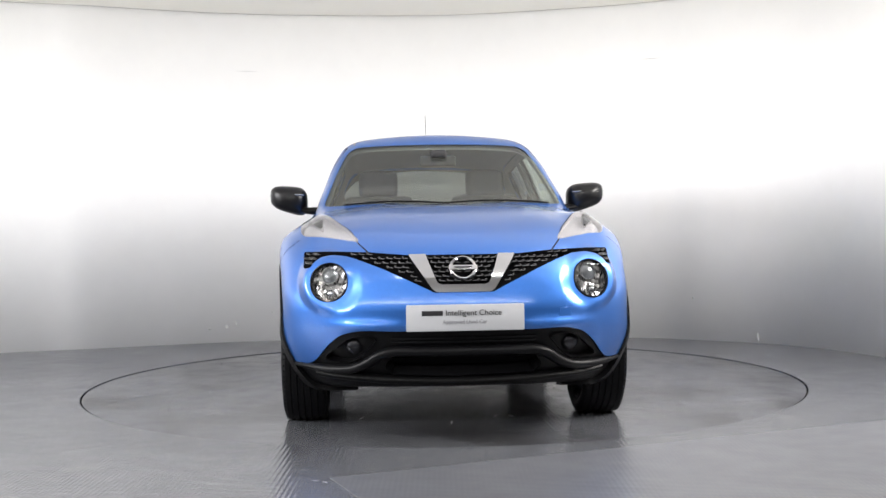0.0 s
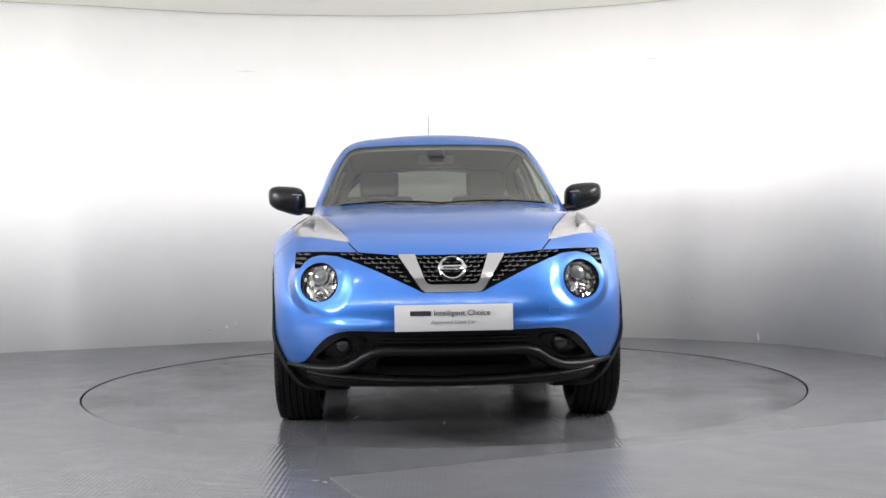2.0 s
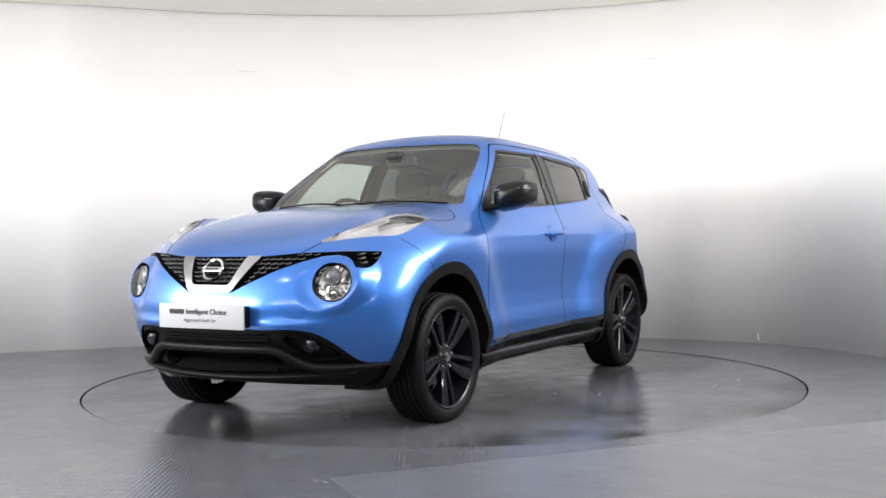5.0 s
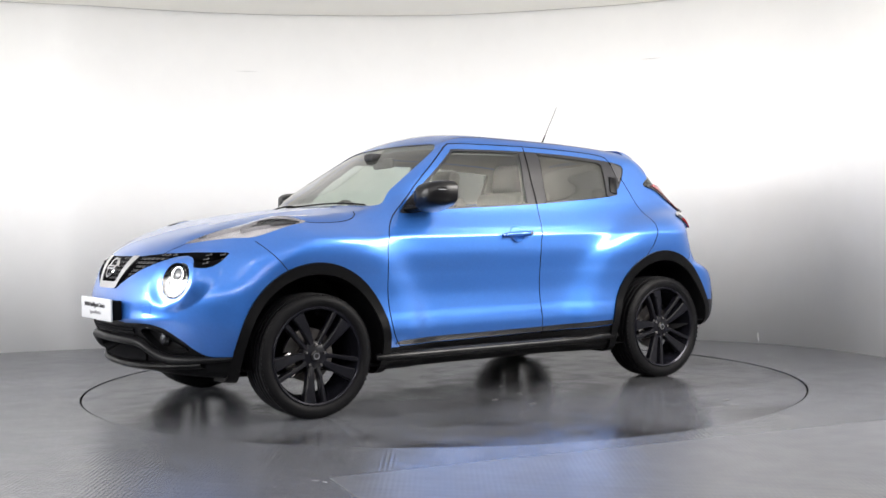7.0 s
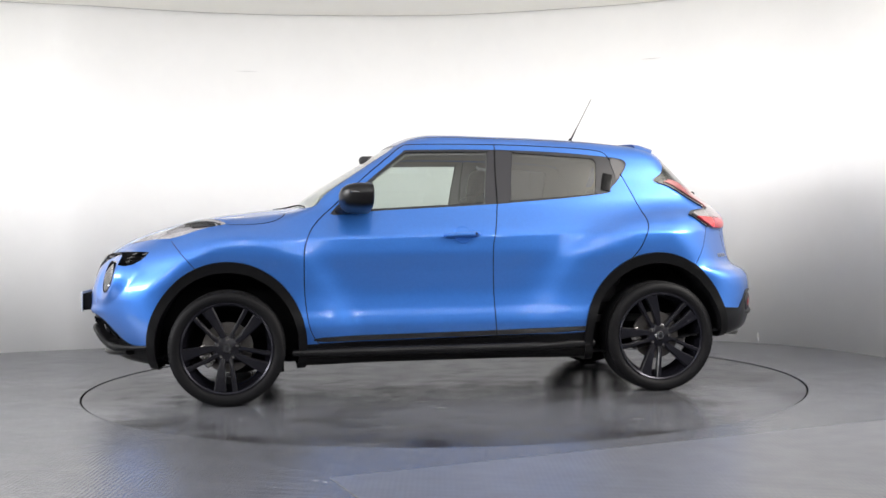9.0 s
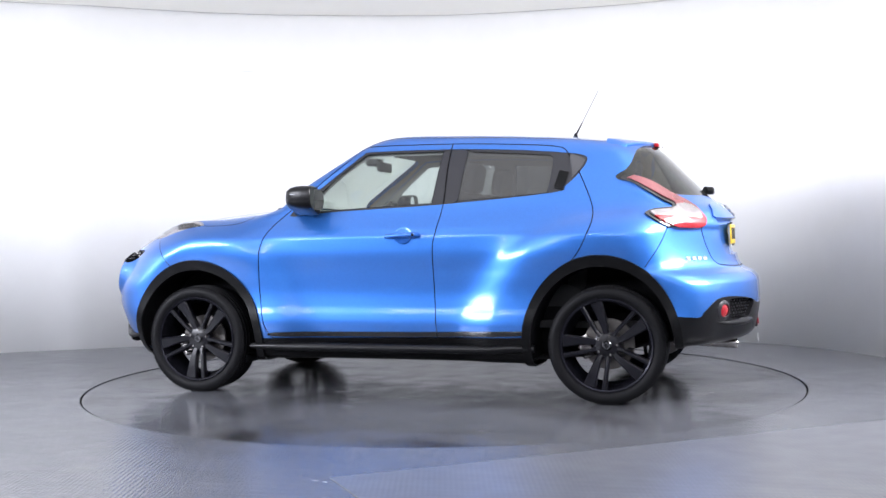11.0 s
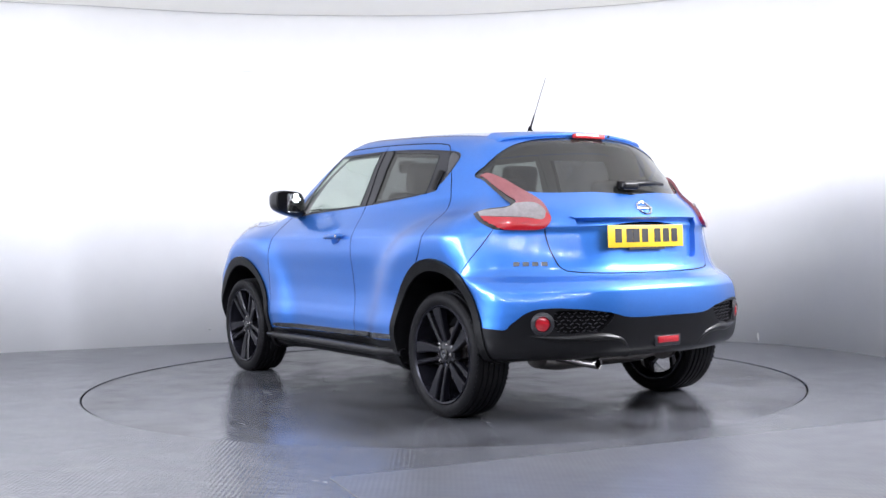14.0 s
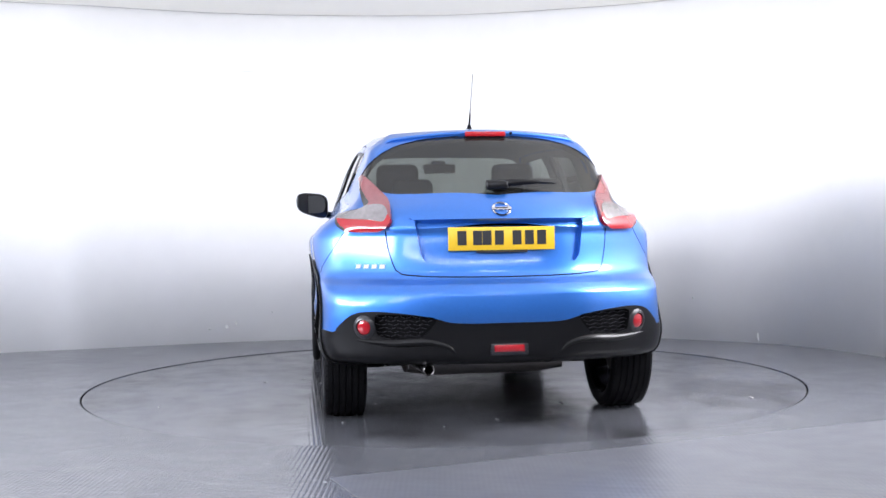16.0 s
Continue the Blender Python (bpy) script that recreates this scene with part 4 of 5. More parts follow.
def build_wheel(car):
    """One wheel with its outer face towards +y, about its hub."""
    wheel = new("wheel", None)
    wheel.parent = car
    tagged(wheel, "gloss black five twin-spoke alloy wheel with low-profile tyre")
    tread = []
    edge = [(RIM_R, -0.095), (0.270, -0.107), (0.292, -0.111), (0.312, -0.104), (0.322, -0.092)]
    for k, y in enumerate(np.linspace(-0.080, 0.080, 6)):
        tread += [(TYRE_R - 0.004 * abs(y / 0.08) ** 2, y - 0.0125), (TYRE_R - 0.004 * abs(y / 0.08) ** 2, y + 0.0105)]
        if k < 5:
            tread += [(TYRE_R - 0.010, y + 0.0125), (TYRE_R - 0.010, y + 0.0175)]
    part("tyre", lathe(edge + tread + [(r, -y) for r, y in reversed(edge)], 96), M_rubber, wheel, "low-profile black rubber tyre with grooved tread")
    # cut marks across the shoulders
    lugs = bmesh.new()
    for i in range(72):
        for s in (-1, 1):
            box((0.010, 0.022, 0.005), Matrix.Rotation(2 * math.pi * i / 72, 4, "Y") @ Matrix.Translation((0, s * 0.092, TYRE_R - 0.0125)) @ Matrix.Rotation(s * 0.55, 4, "X"), bm=lugs)
    tagged(part("tyre_shoulder", lugs, M_rubber, wheel, smooth=False), kind="stuff")
    part("rim", lathe([(RIM_R + 0.004, 0.098), (RIM_R - 0.003, 0.104), (RIM_R - 0.012, 0.098), (RIM_R - 0.016, 0.070), (RIM_R - 0.034, 0.03), (RIM_R - 0.04, -0.07), (RIM_R - 0.01, -0.098), (RIM_R + 0.004, -0.098)], 96), M_rim_in, wheel, "gloss black rim barrel")
    part("hub", lathe([(0.0, 0.074), (0.060, 0.074), (0.074, 0.066), (0.078, 0.03), (0.0, 0.03)], 48), M_rim, wheel)
    cap = part("centre_cap", lathe([(0.0, 0.085), (0.022, 0.085), (0.028, 0.079), (0.029, 0.07)], 40), M_gloss, wheel)
    part("emblem_ring", lathe([(0.012, 0.0855), (0.0125, 0.088), (0.018, 0.088), (0.0185, 0.0855)], 32), M_chrome, cap)
    for k in range(5):
        a = 2 * math.pi * k / 5
        for s in (-1, 1):
            bm = bmesh.new()
            rows = []
            wide = s < 0
            for r, off, w, y0, y1 in ((0.050, 0.016, 0.015, 0.030, 0.072), (0.10, 0.025 if wide else 0.030, 0.019 if wide else 0.011, 0.045, 0.082), (0.17, 0.030 if wide else 0.041, 0.026 if wide else 0.012, 0.055, 0.092), (0.241, 0.031 if wide else 0.053, 0.035 if wide else 0.014, 0.050, 0.098)):
                c = s * off
                q = [(c - w, y0), (c - w, y1 - 0.006), (c - w + 0.006, y1), (c + w - 0.006, y1), (c + w, y1 - 0.006), (c + w, y0)]
                rows.append([bm.verts.new((u, y, r)) for u, y in q])
            for p, q in zip(rows, rows[1:]):
                for i in range(6):
                    bm.faces.new((p[i], p[(i + 1) % 6], q[(i + 1) % 6], q[i]))
            bm.faces.new(rows[0])
            bm.faces.new(rows[-1])
            bm.transform(Matrix.Rotation(a, 4, "Y"))
            part("spoke", bm, M_rim, wheel, smooth=False)
        nut = lathe([(0.0, 0.082), (0.007, 0.082), (0.0095, 0.078), (0.0095, 0.06)], 6)
        nut.transform(Matrix.Rotation(a + math.pi / 5, 4, "Y") @ Matrix.Translation((0, 0, 0.056)))
        part("lug_nut", nut, M_steel, wheel, smooth=False)
    part("brake_disc", lathe([(0.0, 0.012), (0.075, 0.012), (0.08, -0.005), (0.142, -0.005), (0.142, -0.025), (0.0, -0.025)], 64), M_disc, wheel, "grey steel brake disc")
    cal = box((0.07, 0.06, 0.13), Matrix.Translation((0.125, 0.0, 0.03)), 0.012)
    part("brake_caliper", cal, M_steel, wheel)
    part("valve", lathe([(0.0, 0.03), (0.004, 0.03), (0.004, 0.0), (0.0, 0.0)], 8), M_black, wheel).location = (0.0, 0.085, 0.205)
    return wheel


def build_headlamp(car, s):
    y, z = 0.612, 0.732
    p = skin_at("x", 1, y, z)
    lamp = part("headlamp", lathe([(0.089, -0.004), (0.0935, 0.001), (0.0925, 0.003), (0.0885, 0.001), (0.087, -0.03)], 64, "z"), M_black, car, "round headlamp with projector and chrome bowl")
    m = skin_frame(p)
    lamp.matrix_basis = Matrix.Diagonal((1, s, 1, 1)) @ m @ Matrix.Diagonal((s, 1, 1, 1)) if s < 0 else m
    for name, r, dx, dy, mt in (("projector", 0.036, -0.004, 0.034, M_projector), ("bulb_bowl", 0.017, 0.004, -0.050, M_chrome)):
        ob = part(name, lathe([(0.0, -0.004), (r * 0.5, -0.006), (r * 0.86, -0.012), (r, -0.017), (r * 1.12, -0.013), (r * 1.16, -0.03)], 32, "z"), mt, lamp)
        ob.matrix_basis = Matrix.Translation((dx, dy, -0.002))
        part("bezel", lathe([(r * 1.0, -0.018), (r * 1.04, -0.010), (r * 1.12, -0.010), (r * 1.17, -0.03)], 32, "z"), M_chrome, ob)
    # faceted mirror round the bulbs
    chance, bm = random.Random(11), bmesh.new()
    for r0, r1, n in ((0.018, 0.040, 9), (0.040, 0.064, 15), (0.064, 0.0855, 20)):
        for k in range(n):
            q = [(r * math.cos(6.2832 * a / n), r * math.sin(6.2832 * a / n)) for r, a in ((r0, k), (r1, k), (r1, k + 1), (r0, k + 1))]
            depth = -0.027 + 0.016 * (r0 / 0.09) ** 2
            bm.faces.new([bm.verts.new((u, v, depth + chance.uniform(-0.005, 0.005))) for u, v in q])
    part("facet_mirror", bm, M_facet, lamp, "mirror facets of the lamp bowl", False)
    return lamp


def build_mirror(car, s):
    """Door mirror on the car's left (s=1) or right: shell, cap, arm, glass."""
    mirror = new("door_mirror", None)
    mirror.parent = car
    tagged(mirror, "gloss black door mirror with a chrome line")
    mirror.matrix_basis = Matrix.Diagonal((1, s, 1, 1))
    OUT = 0.868 if s > 0 else 0.893
    # squarish shell, rounded forward
    bm = bmesh.new()
    rows = []
    for x, k in ((-0.075, 0.90), (-0.068, 0.97), (-0.02, 1.0), (0.03, 0.97), (0.065, 0.86), (0.09, 0.66), (0.102, 0.40), (0.106, 0.10)):
        rowv = []
        for i in range(36):
            a = 2 * math.pi * i / 36
            c, d = math.cos(a), math.sin(a)
            yy = 0.109 * k * math.copysign(abs(c) ** 0.55, c)
            zz = 0.079 * k * math.copysign(abs(d) ** 0.60, d)
            zz *= 1.0 - 0.16 * (yy / 0.109)
            rowv.append(bm.verts.new((x - 0.12 * (yy + 0.0) * 0.9, yy, zz + 0.02 * (yy / 0.109))))
        rows.append(rowv)
    for p, q in zip(rows, rows[1:]):
        for i in range(36):
            bm.faces.new((p[i], p[(i + 1) % 36], q[(i + 1) % 36], q[i]))
    bm.faces.new(rows[-1])
    bm.faces.new(rows[0])
    shell = part("shell", bm, M_edge, mirror)
    shell.matrix_basis = Matrix.Translation((0.52, OUT, 1.163))
    pane = part("mirror_pane", slab([(0.088 * math.copysign(abs(math.cos(a)) ** 0.55, math.cos(a)), 0.061 * math.copysign(abs(math.sin(a)) ** 0.6, math.sin(a))) for a in np.linspace(0, 2 * math.pi, 40, endpoint=False)], 0.004), M_mirror, mirror, "silver mirror glass")
    pane.matrix_basis = Matrix.Translation((0.443, OUT, 1.163)) @ Matrix.Rotation(radians(-6), 4, "Z") @ Matrix.Rotation(radians(-90), 4, "Y") @ Matrix.Rotation(radians(90), 4, "Z")
    part("chrome_line", tube([(0.61, OUT - 0.093, 1.185), (0.622, OUT - 0.055, 1.188), (0.600, OUT + 0.038, 1.190), (0.558, OUT + 0.100, 1.192), (0.52, OUT + 0.108, 1.190)], [0.003, 0.005, 0.005, 0.005, 0.003], 8), M_silver_line, mirror)
    part("arm", tube([(0.60, 0.72, 1.090), (0.58, 0.78, 1.095), (0.55, 0.84, 1.11)], [0.05, 0.04, 0.035], 14, 0.5), M_plastic, mirror)
    return mirror


def build_handle(parent, s, x, z):
    p = skin_at("y", 1, x, z)
    h = part("door_handle", tube([(x + 0.105, p.y + 0.006, z - 0.006), (x + 0.095, p.y + 0.026, z - 0.004), (x + 0.03, p.y + 0.036, z), (x - 0.05, p.y + 0.036, z + 0.002), (x - 0.085, p.y + 0.030, z + 0.003), (x - 0.095, p.y + 0.006, z + 0.003)], [0.010, 0.014, 0.0155, 0.0165, 0.017, 0.012], 14, 0.9), M_paint, parent, "body-coloured door handle")
    cup = lathe([(0.0, -0.0035), (0.04, -0.003), (0.052, 0.001)], 40, "z")
    c = part("handle_cup", cup, M_paint, h)
    c.matrix_basis = skin_frame(p)
    lock = lathe([(0.0, 0.003), (0.008, 0.003), (0.009, 0.0)], 20, "z")
    k = part("key_lock", lock, M_chrome, h)
    k.matrix_basis = Matrix.Translation((x - 0.075, p.y + 0.046, z + 0.003)) @ Matrix.Rotation(radians(-90), 4, "X")
    if s < 0:
        h.matrix_basis = Matrix.Diagonal((1, -1, 1, 1))
    return h


def emblem(car, name, p, r, extra=0.006, parent=None):
    """A plain chrome ring with a bar across."""
    e = part(name, lathe([(r * 0.76, 0.0), (r * 0.79, 0.010), (r * 0.9, 0.013), (r * 0.99, 0.009), (r, 0.0)], 56, "z"), M_chrome, parent or car, "chrome ring emblem with a plain bar")
    m = skin_frame(p)
    e.matrix_basis = m @ Matrix.Translation((0, 0, extra))
    part("emblem_bar", box((2.1 * r, 0.40 * r, 0.010), Matrix.Translation((0, 0, 0.010)), 0.003), M_chrome, e)
    part("emblem_lettering", box((1.3 * r, 0.12 * r, 0.002), Matrix.Translation((0, 0, 0.0155))), M_ink, e)
    return e


def build_details(car, made):
    # wheels
    first = build_wheel(car)
    first.matrix_basis = pose(1.265, 0.757, 0.322, 0, 33, 0)
    for x, y in ((-1.265, 0.752), (1.265, -0.757), (-1.265, -0.752)):
        w = copy_thing(first, pose(x, y, 0.322, 0, 20 if x < 0 else 33, 180 if y < 0 else 0))
        w.parent = car
    for s in (1, -1):
        build_headlamp(car, s)
        build_mirror(car, s)
        k = 0 if s > 0 else 1
        build_handle(made["front_door"][k], s, -0.085, 0.942)
        # side step
        pts = [(x, 0.826, 0.285 + 0.010 * (x < -0.6)) for x in (0.90, 0.80, 0.70, 0.3, -0.2, -0.6, -0.72, -0.86)]
        rad = [0.024, 0.033, 0.037, 0.036, 0.036, 0.037, 0.04, 0.03]
        st = part("side_step", tube(pts, rad, 14, 0.72), M_edge, car, "black plastic side step under the doors")
        if s < 0:
            st.matrix_basis = Matrix.Diagonal((1, -1, 1, 1))
        # black grip of the rear door, hidden in the window's corner
        p = skin_at("y", 1, -0.995, 1.245)
        g = part("rear_door_grip", box((0.060, 0.012, 0.115), Matrix.Translation((p.x, p.y + 0.002, p.z)) @ Matrix.Rotation(radians(22), 4, "X") @ Matrix.Rotation(radians(-14), 4, "Y"), 0.006), M_plastic, made["rear_door"][k], "black hidden door grip")
        if s < 0:
            g.matrix_basis = Matrix.Diagonal((1, -1, 1, 1))
        # roof ditch strip
        line = [skin_roof(x, 0.50 + 0.02 * bell(x, -0.6, 0.6) - 0.055 * max(0, -x - 0.9), s) for x in np.linspace(0.22, -1.22, 24)]
        line = [q - Vector((0, 0, 0.005)) for q in line]
        part("roof_strip", tube(line, [0.010] * 24, 8, 0.5), M_gloss_soft, car, "dark roof ditch strip")
        # fog lamps
        p = skin_at("x", 1, 0.50, 0.440)
        fog = part("fog_lamp", lathe([(0.0, 0.010), (0.02, 0.008), (0.031, 0.0), (0.034, -0.004), (0.038, 0.0), (0.044, -0.02)], 40, "x"), M_fog, car, "small round front fog lamp")
        fog.location = (p.x - 0.028, s * 0.50, 0.440)
        part("fog_lens", lathe([(0.0, 0.013), (0.02, 0.011), (0.033, 0.003)], 32, "x"), M_lens, fog)
        # rear reflectors
        p = skin_at("x", -1, 0.672, 0.507)
        ref = part("rear_reflector", lathe([(0.0, 0.012), (0.02, 0.010), (0.034, 0.004), (0.036, 0.0)], 40, "z"), M_red, car, "round red rear reflector")
        fm = skin_frame(p)
        ref.matrix_basis = fm @ Matrix.Translation((0, 0, 0.006)) if s > 0 else Matrix.Diagonal((1, -1, 1, 1)) @ fm @ Matrix.Translation((0, 0, 0.006))
        part("bezel", lathe([(0.036, 0.0), (0.038, 0.009), (0.045, 0.007), (0.056, 0.0), (0.058, -0.006)], 40, "z"), M_gloss_soft, ref)
        # mesh blades at the rear corners
        for row in range(6):
            for col in range(9):
                yy, zz = 0.37 + 0.028 * col + 0.014 * (row % 2), 0.468 + 0.0175 * row
                if inside_of(np.array([(yy, zz)]), rounded(REAR_MESH))[0]:
                    q = skin_at("x", -1, yy, zz)
                    bl = part("mesh_blade", box((0.006, 0.022, 0.004), Matrix.Rotation(radians(18 * (1 if (row + col) % 2 else -1)), 4, "X")), M_gloss_soft, made["rear_mesh"][k], smooth=False)
                    bl.location = (q.x + 0.016, s * yy, zz)
    # grille blades
    outline, vee = rounded(GRILLE, 1), rounded(V_OUT, 1)
    blade = bmesh.new()
    box((0.030, 0.030, 0.005), Matrix.Rotation(radians(5), 4, "X"), 0.0018, 1, bm=blade)
    box((0.030, 0.008, 0.010), Matrix.Translation((0, 0.012, 0.0045)), 0.002, 1, bm=blade)
    stock = part("grille_blade", blade, M_blade, made["grille"], smooth=False)
    spots = []
    for s in (1, -1):
        for row in range(9):
            for col in range(22):
                yy, zz = 0.022 + 0.036 * col + 0.018 * (row % 2), 0.858 - 0.0205 * row
                q = np.array([(yy, zz), (yy + 0.012, zz + 0.004), (yy + 0.012, zz - 0.012)])
                ins = inside_of(q, outline).all() and line_distance(q[:1], outline, True)[0] > 0.006
                near_vee = inside_of(q[:1], vee)[0] and not inside_of(q[:1], rounded(V_IN, 1))[0]
                if ins and not near_vee and line_distance(q[:1], vee, True)[0] > 0.012:
                    spots.append((s, yy, zz))
    for i, (s, yy, zz) in enumerate(spots):
        ob = stock if i == 0 else new("grille_blade", stock.data)
        ob.parent = made["grille"]
        p = skin_at("x", 1, yy, zz)
        n = skin_normals(np.array([p]))[0]
        ob.matrix_basis = Matrix.Translation((p.x - 0.026, s * yy, zz)) @ Matrix.Rotation(s * math.atan2(n[1], n[0]), 4, "Z") @ Matrix.Diagonal((1, s, 1, 1))
    # front emblem, plates
    p = skin_at("x", 1, 0.0, 0.787)
    emblem(car, "front_emblem", p, 0.062, 0.004)
    p = skin_at("x", 1, 0.0, 0.567)
    holder = part("plate_holder", box((0.055, 0.50, 0.10), Matrix.Translation((2.116, 0.0, 0.572)), 0.006), M_black, car)
    plate = part("front_plate", box((0.010, 0.528, 0.118), Matrix(), 0.003), M_white_plate, car, "white dealer show plate with two lines of print")
    plate.matrix_basis = pose(2.148, 0, 0.574)
    face = Matrix.Translation((0.0062, 0, 0)) @ Matrix.Rotation(radians(90), 4, "Z") @ Matrix.Rotation(radians(90), 4, "X")
    part("print_bar", box((0.094, 0.022, 0.001), face @ Matrix.Translation((-0.148, 0.021, 0))), M_ink, plate, "bar in place of a maker's name", False)
    words("print", "Intelligent Choice", 0.0355, M_ink, plate, face @ Matrix.Translation((-0.090, 0.021, 0)))
    words("print", "Approved Used Car", 0.0245, M_grey_ink, plate, face @ Matrix.Translation((-0.103, -0.019, 0)))
    # lower front bar and lip
    ys = np.linspace(-0.80, 0.80, 61)
    height = curve([(0.0, 0.418), (0.30, 0.418), (0.37, 0.405), (0.45, 0.355), (0.52, 0.330), (0.60, 0.325), (0.70, 0.330), (0.80, 0.338)])
    pts, rad = [], []
    for y in ys:
        z = float(height(abs(y)))
        p = skin_at("x", 1, abs(float(y)), z)
        pts.append((p.x + 0.002, float(y), z))
        rad.append(0.030 if abs(y) < 0.6 else 0.030 - 0.10 * (abs(y) - 0.6))
    part("bumper_bar", tube(pts, rad, 14, 0.80), M_bar, car, "satin black bar across the lower bumper")
    pts = []
    for y in np.linspace(-0.66, 0.66, 45):
        z = 0.275 + 0.03 * (abs(y) / 0.66) ** 2
        p = skin_at("x", 1, abs(float(y)), z)
        pts.append((p.x - 0.004, float(y), z))
    part("bumper_lip", tube(pts, [0.034] * 45, 12, 0.62), M_plastic, car, "black lip under the bumper")
    for zz in (0.46, 0.475):
        part("intake_slat", tube([(skin_at("x", 1, abs(float(y)), zz).x - 0.004, float(y), zz) for y in np.linspace(-0.33, 0.33, 15)], [0.006] * 15, 8), M_black, made["lower_front_bumper"])
    # towing eye cover on the bumper's left
    p = skin_at("x", 1, 0.47, 0.580)
    cov = part("tow_cover", box((0.062, 0.050, 0.002), Matrix.Translation((0, 0, 0.0002)), 0.0009, 1), M_paint, car)
    cov.matrix_basis = skin_frame(p)
    # wipers
    for y0, y1 in ((0.60, -0.02), (0.02, -0.56)):
        pts = []
        for y in np.linspace(y0, y1, 12):
            z = 1.116 + 0.016 * math.sin(math.pi * (y - y1) / (y0 - y1))
            p = skin_at("x", 1, abs(float(y)), float(z))
            pts.append((p.x + 0.006, float(y), z + 0.002))
        part("wiper", tube(pts, [0.0045] * 12, 8), M_black, car, "black windscreen wiper")
    # antenna
    base = lathe([(0.0, 0.040), (0.007, 0.038), (0.016, 0.012), (0.026, 0.0)], 24, "z")
    ant = part("antenna", base, M_black, car, "thin black roof antenna leaning back")
    ant.matrix_basis = Matrix.Translation((-0.955, 0, float(ROOF(-0.955)) - 0.004))
    lean = Vector((-0.148, 0, 0.280))
    part("antenna_rod", tube([(0, 0, 0.02), lean * 0.28 + Vector((0, 0, 0.02)), lean * 0.285 + Vector((0, 0, 0.02)), lean + Vector((0, 0, 0.02))], [0.0062, 0.0045, 0.0022, 0.0016], 8), M_black, ant)
    # rear spoiler with the third brake lamp
    build_spoiler(car)
    # tailgate: plate, emblem, badge, wiper
    plate = part("rear_plate", box((0.008, 0.524, 0.113), Matrix(), 0.003), M_yellow, car, "yellow rear number plate with plain black bars")
    plate.matrix_basis = pose(-1.903, 0.004, 0.922, 0, -2, 180)
    for k, y in enumerate((-0.185, -0.109, -0.063, -0.002, 0.085, 0.146, 0.207)):
        part("plate_bar", box((0.002, 0.044, 0.070), Matrix.Translation((0.0046, y - 0.010, 0.004))), M_ink, plate, smooth=False)
    part("plate_footer", box((0.006, 0.25, 0.012), Matrix.Translation((0.002, 0, -0.062))), M_ink, plate, smooth=False)
    emblem(car, "rear_emblem", skin_at("x", -1, 0.0, 1.058), 0.047, 0.004)
    badge = new("model_badge", None)
    badge.parent = car
    tagged(badge, "chrome model badge drawn as plain bars")
    for y in (0.685, 0.648, 0.611, 0.574):
        p = skin_at("x", -1, y, 0.792)
        b = part("badge_bar", box((0.030, 0.022, 0.003), Matrix.Translation((0, 0, 0.002)), 0.001, 1), M_chrome, badge, smooth=False)
        b.matrix_basis = skin_frame(p)
    p = skin_at("x", -1, 0.0, 1.172)
    wip = part("rear_wiper", box((0.05, 0.11, 0.045), Matrix.Translation((p.x - 0.02, 0.0, 1.185)), 0.014, 3), M_edge, car, "black rear wiper with its cover")
    pts = [(skin_at("x", -1, abs(y), 1.19 + 0.02 * math.sin(y * 3)).x - 0.018, y, 1.192 + 0.01 * math.sin(-y * 8)) for y in np.linspace(0.05, -0.31, 12)]
    part("wiper_arm", tube(pts, list(np.linspace(0.018, 0.006, 12)), 10, 1.3), M_edge, wip)
    # rear foot: low fog lamp, diffuser edge, exhaust
    p = skin_at("x", -1, 0.0, 0.405)
    low = part("rear_fog_lamp", box((0.02, 0.145, 0.034), Matrix.Translation((p.x - 0.006, 0.0, 0.404)), 0.006), M_red, car, "red rear fog lamp in the diffuser")
    part("bezel", box((0.016, 0.18, 0.058), Matrix.Translation((p.x - 0.002, 0.0, 0.400)), 0.006), M_gloss_soft, low)
    pts, h2 = [], curve([(0.0, 0.30), (0.12, 0.305), (0.22, 0.36), (0.30, 0.435), (0.40, 0.452), (0.55, 0.445), (0.66, 0.452), (0.76, 0.47)])
    ys = np.linspace(0.16, 0.76, 30)
    for s in (1, -1):
        pts = []
        for y in ys:
            z = float(h2(y)) - 0.012
            p = skin_at("x", -1, float(y), z)
            pts.append((p.x + 0.016, s * float(y), z))
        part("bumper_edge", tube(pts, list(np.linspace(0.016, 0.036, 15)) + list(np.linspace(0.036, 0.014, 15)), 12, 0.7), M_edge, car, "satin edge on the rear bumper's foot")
    ex = part("exhaust_pipe", lathe([(0.021, 0.20), (0.022, 0.0), (0.026, -0.004), (0.028, 0.0), (0.028, 0.02), (0.027, 0.36)], 32, "x"), M_steel, car, "steel exhaust pipe")
    ex.matrix_basis = pose(-1.935, 0.372, 0.298, 0, -4, 10)
    part("silencer", tube([(-1.55, 0.45, 0.30), (-1.52, 0.3, 0.30), (-1.50, -0.25, 0.30), (-1.53, -0.38, 0.30)], [0.07, 0.10, 0.10, 0.07], 16, 0.8), M_disc, car, "dull steel silencer box")
    part("rear_axle", tube([(-1.265, -0.62, 0.31), (-1.22, 0, 0.27), (-1.265, 0.62, 0.31)], [0.04, 0.05, 0.04], 12), M_black, car)
    for s in (-1, 1):
        part("mud_flap", box((0.02, 0.19, 0.05), Matrix.Translation((0.96, s * 0.70, 0.20)), 0.005), M_black, car)
    build_cabin(car)


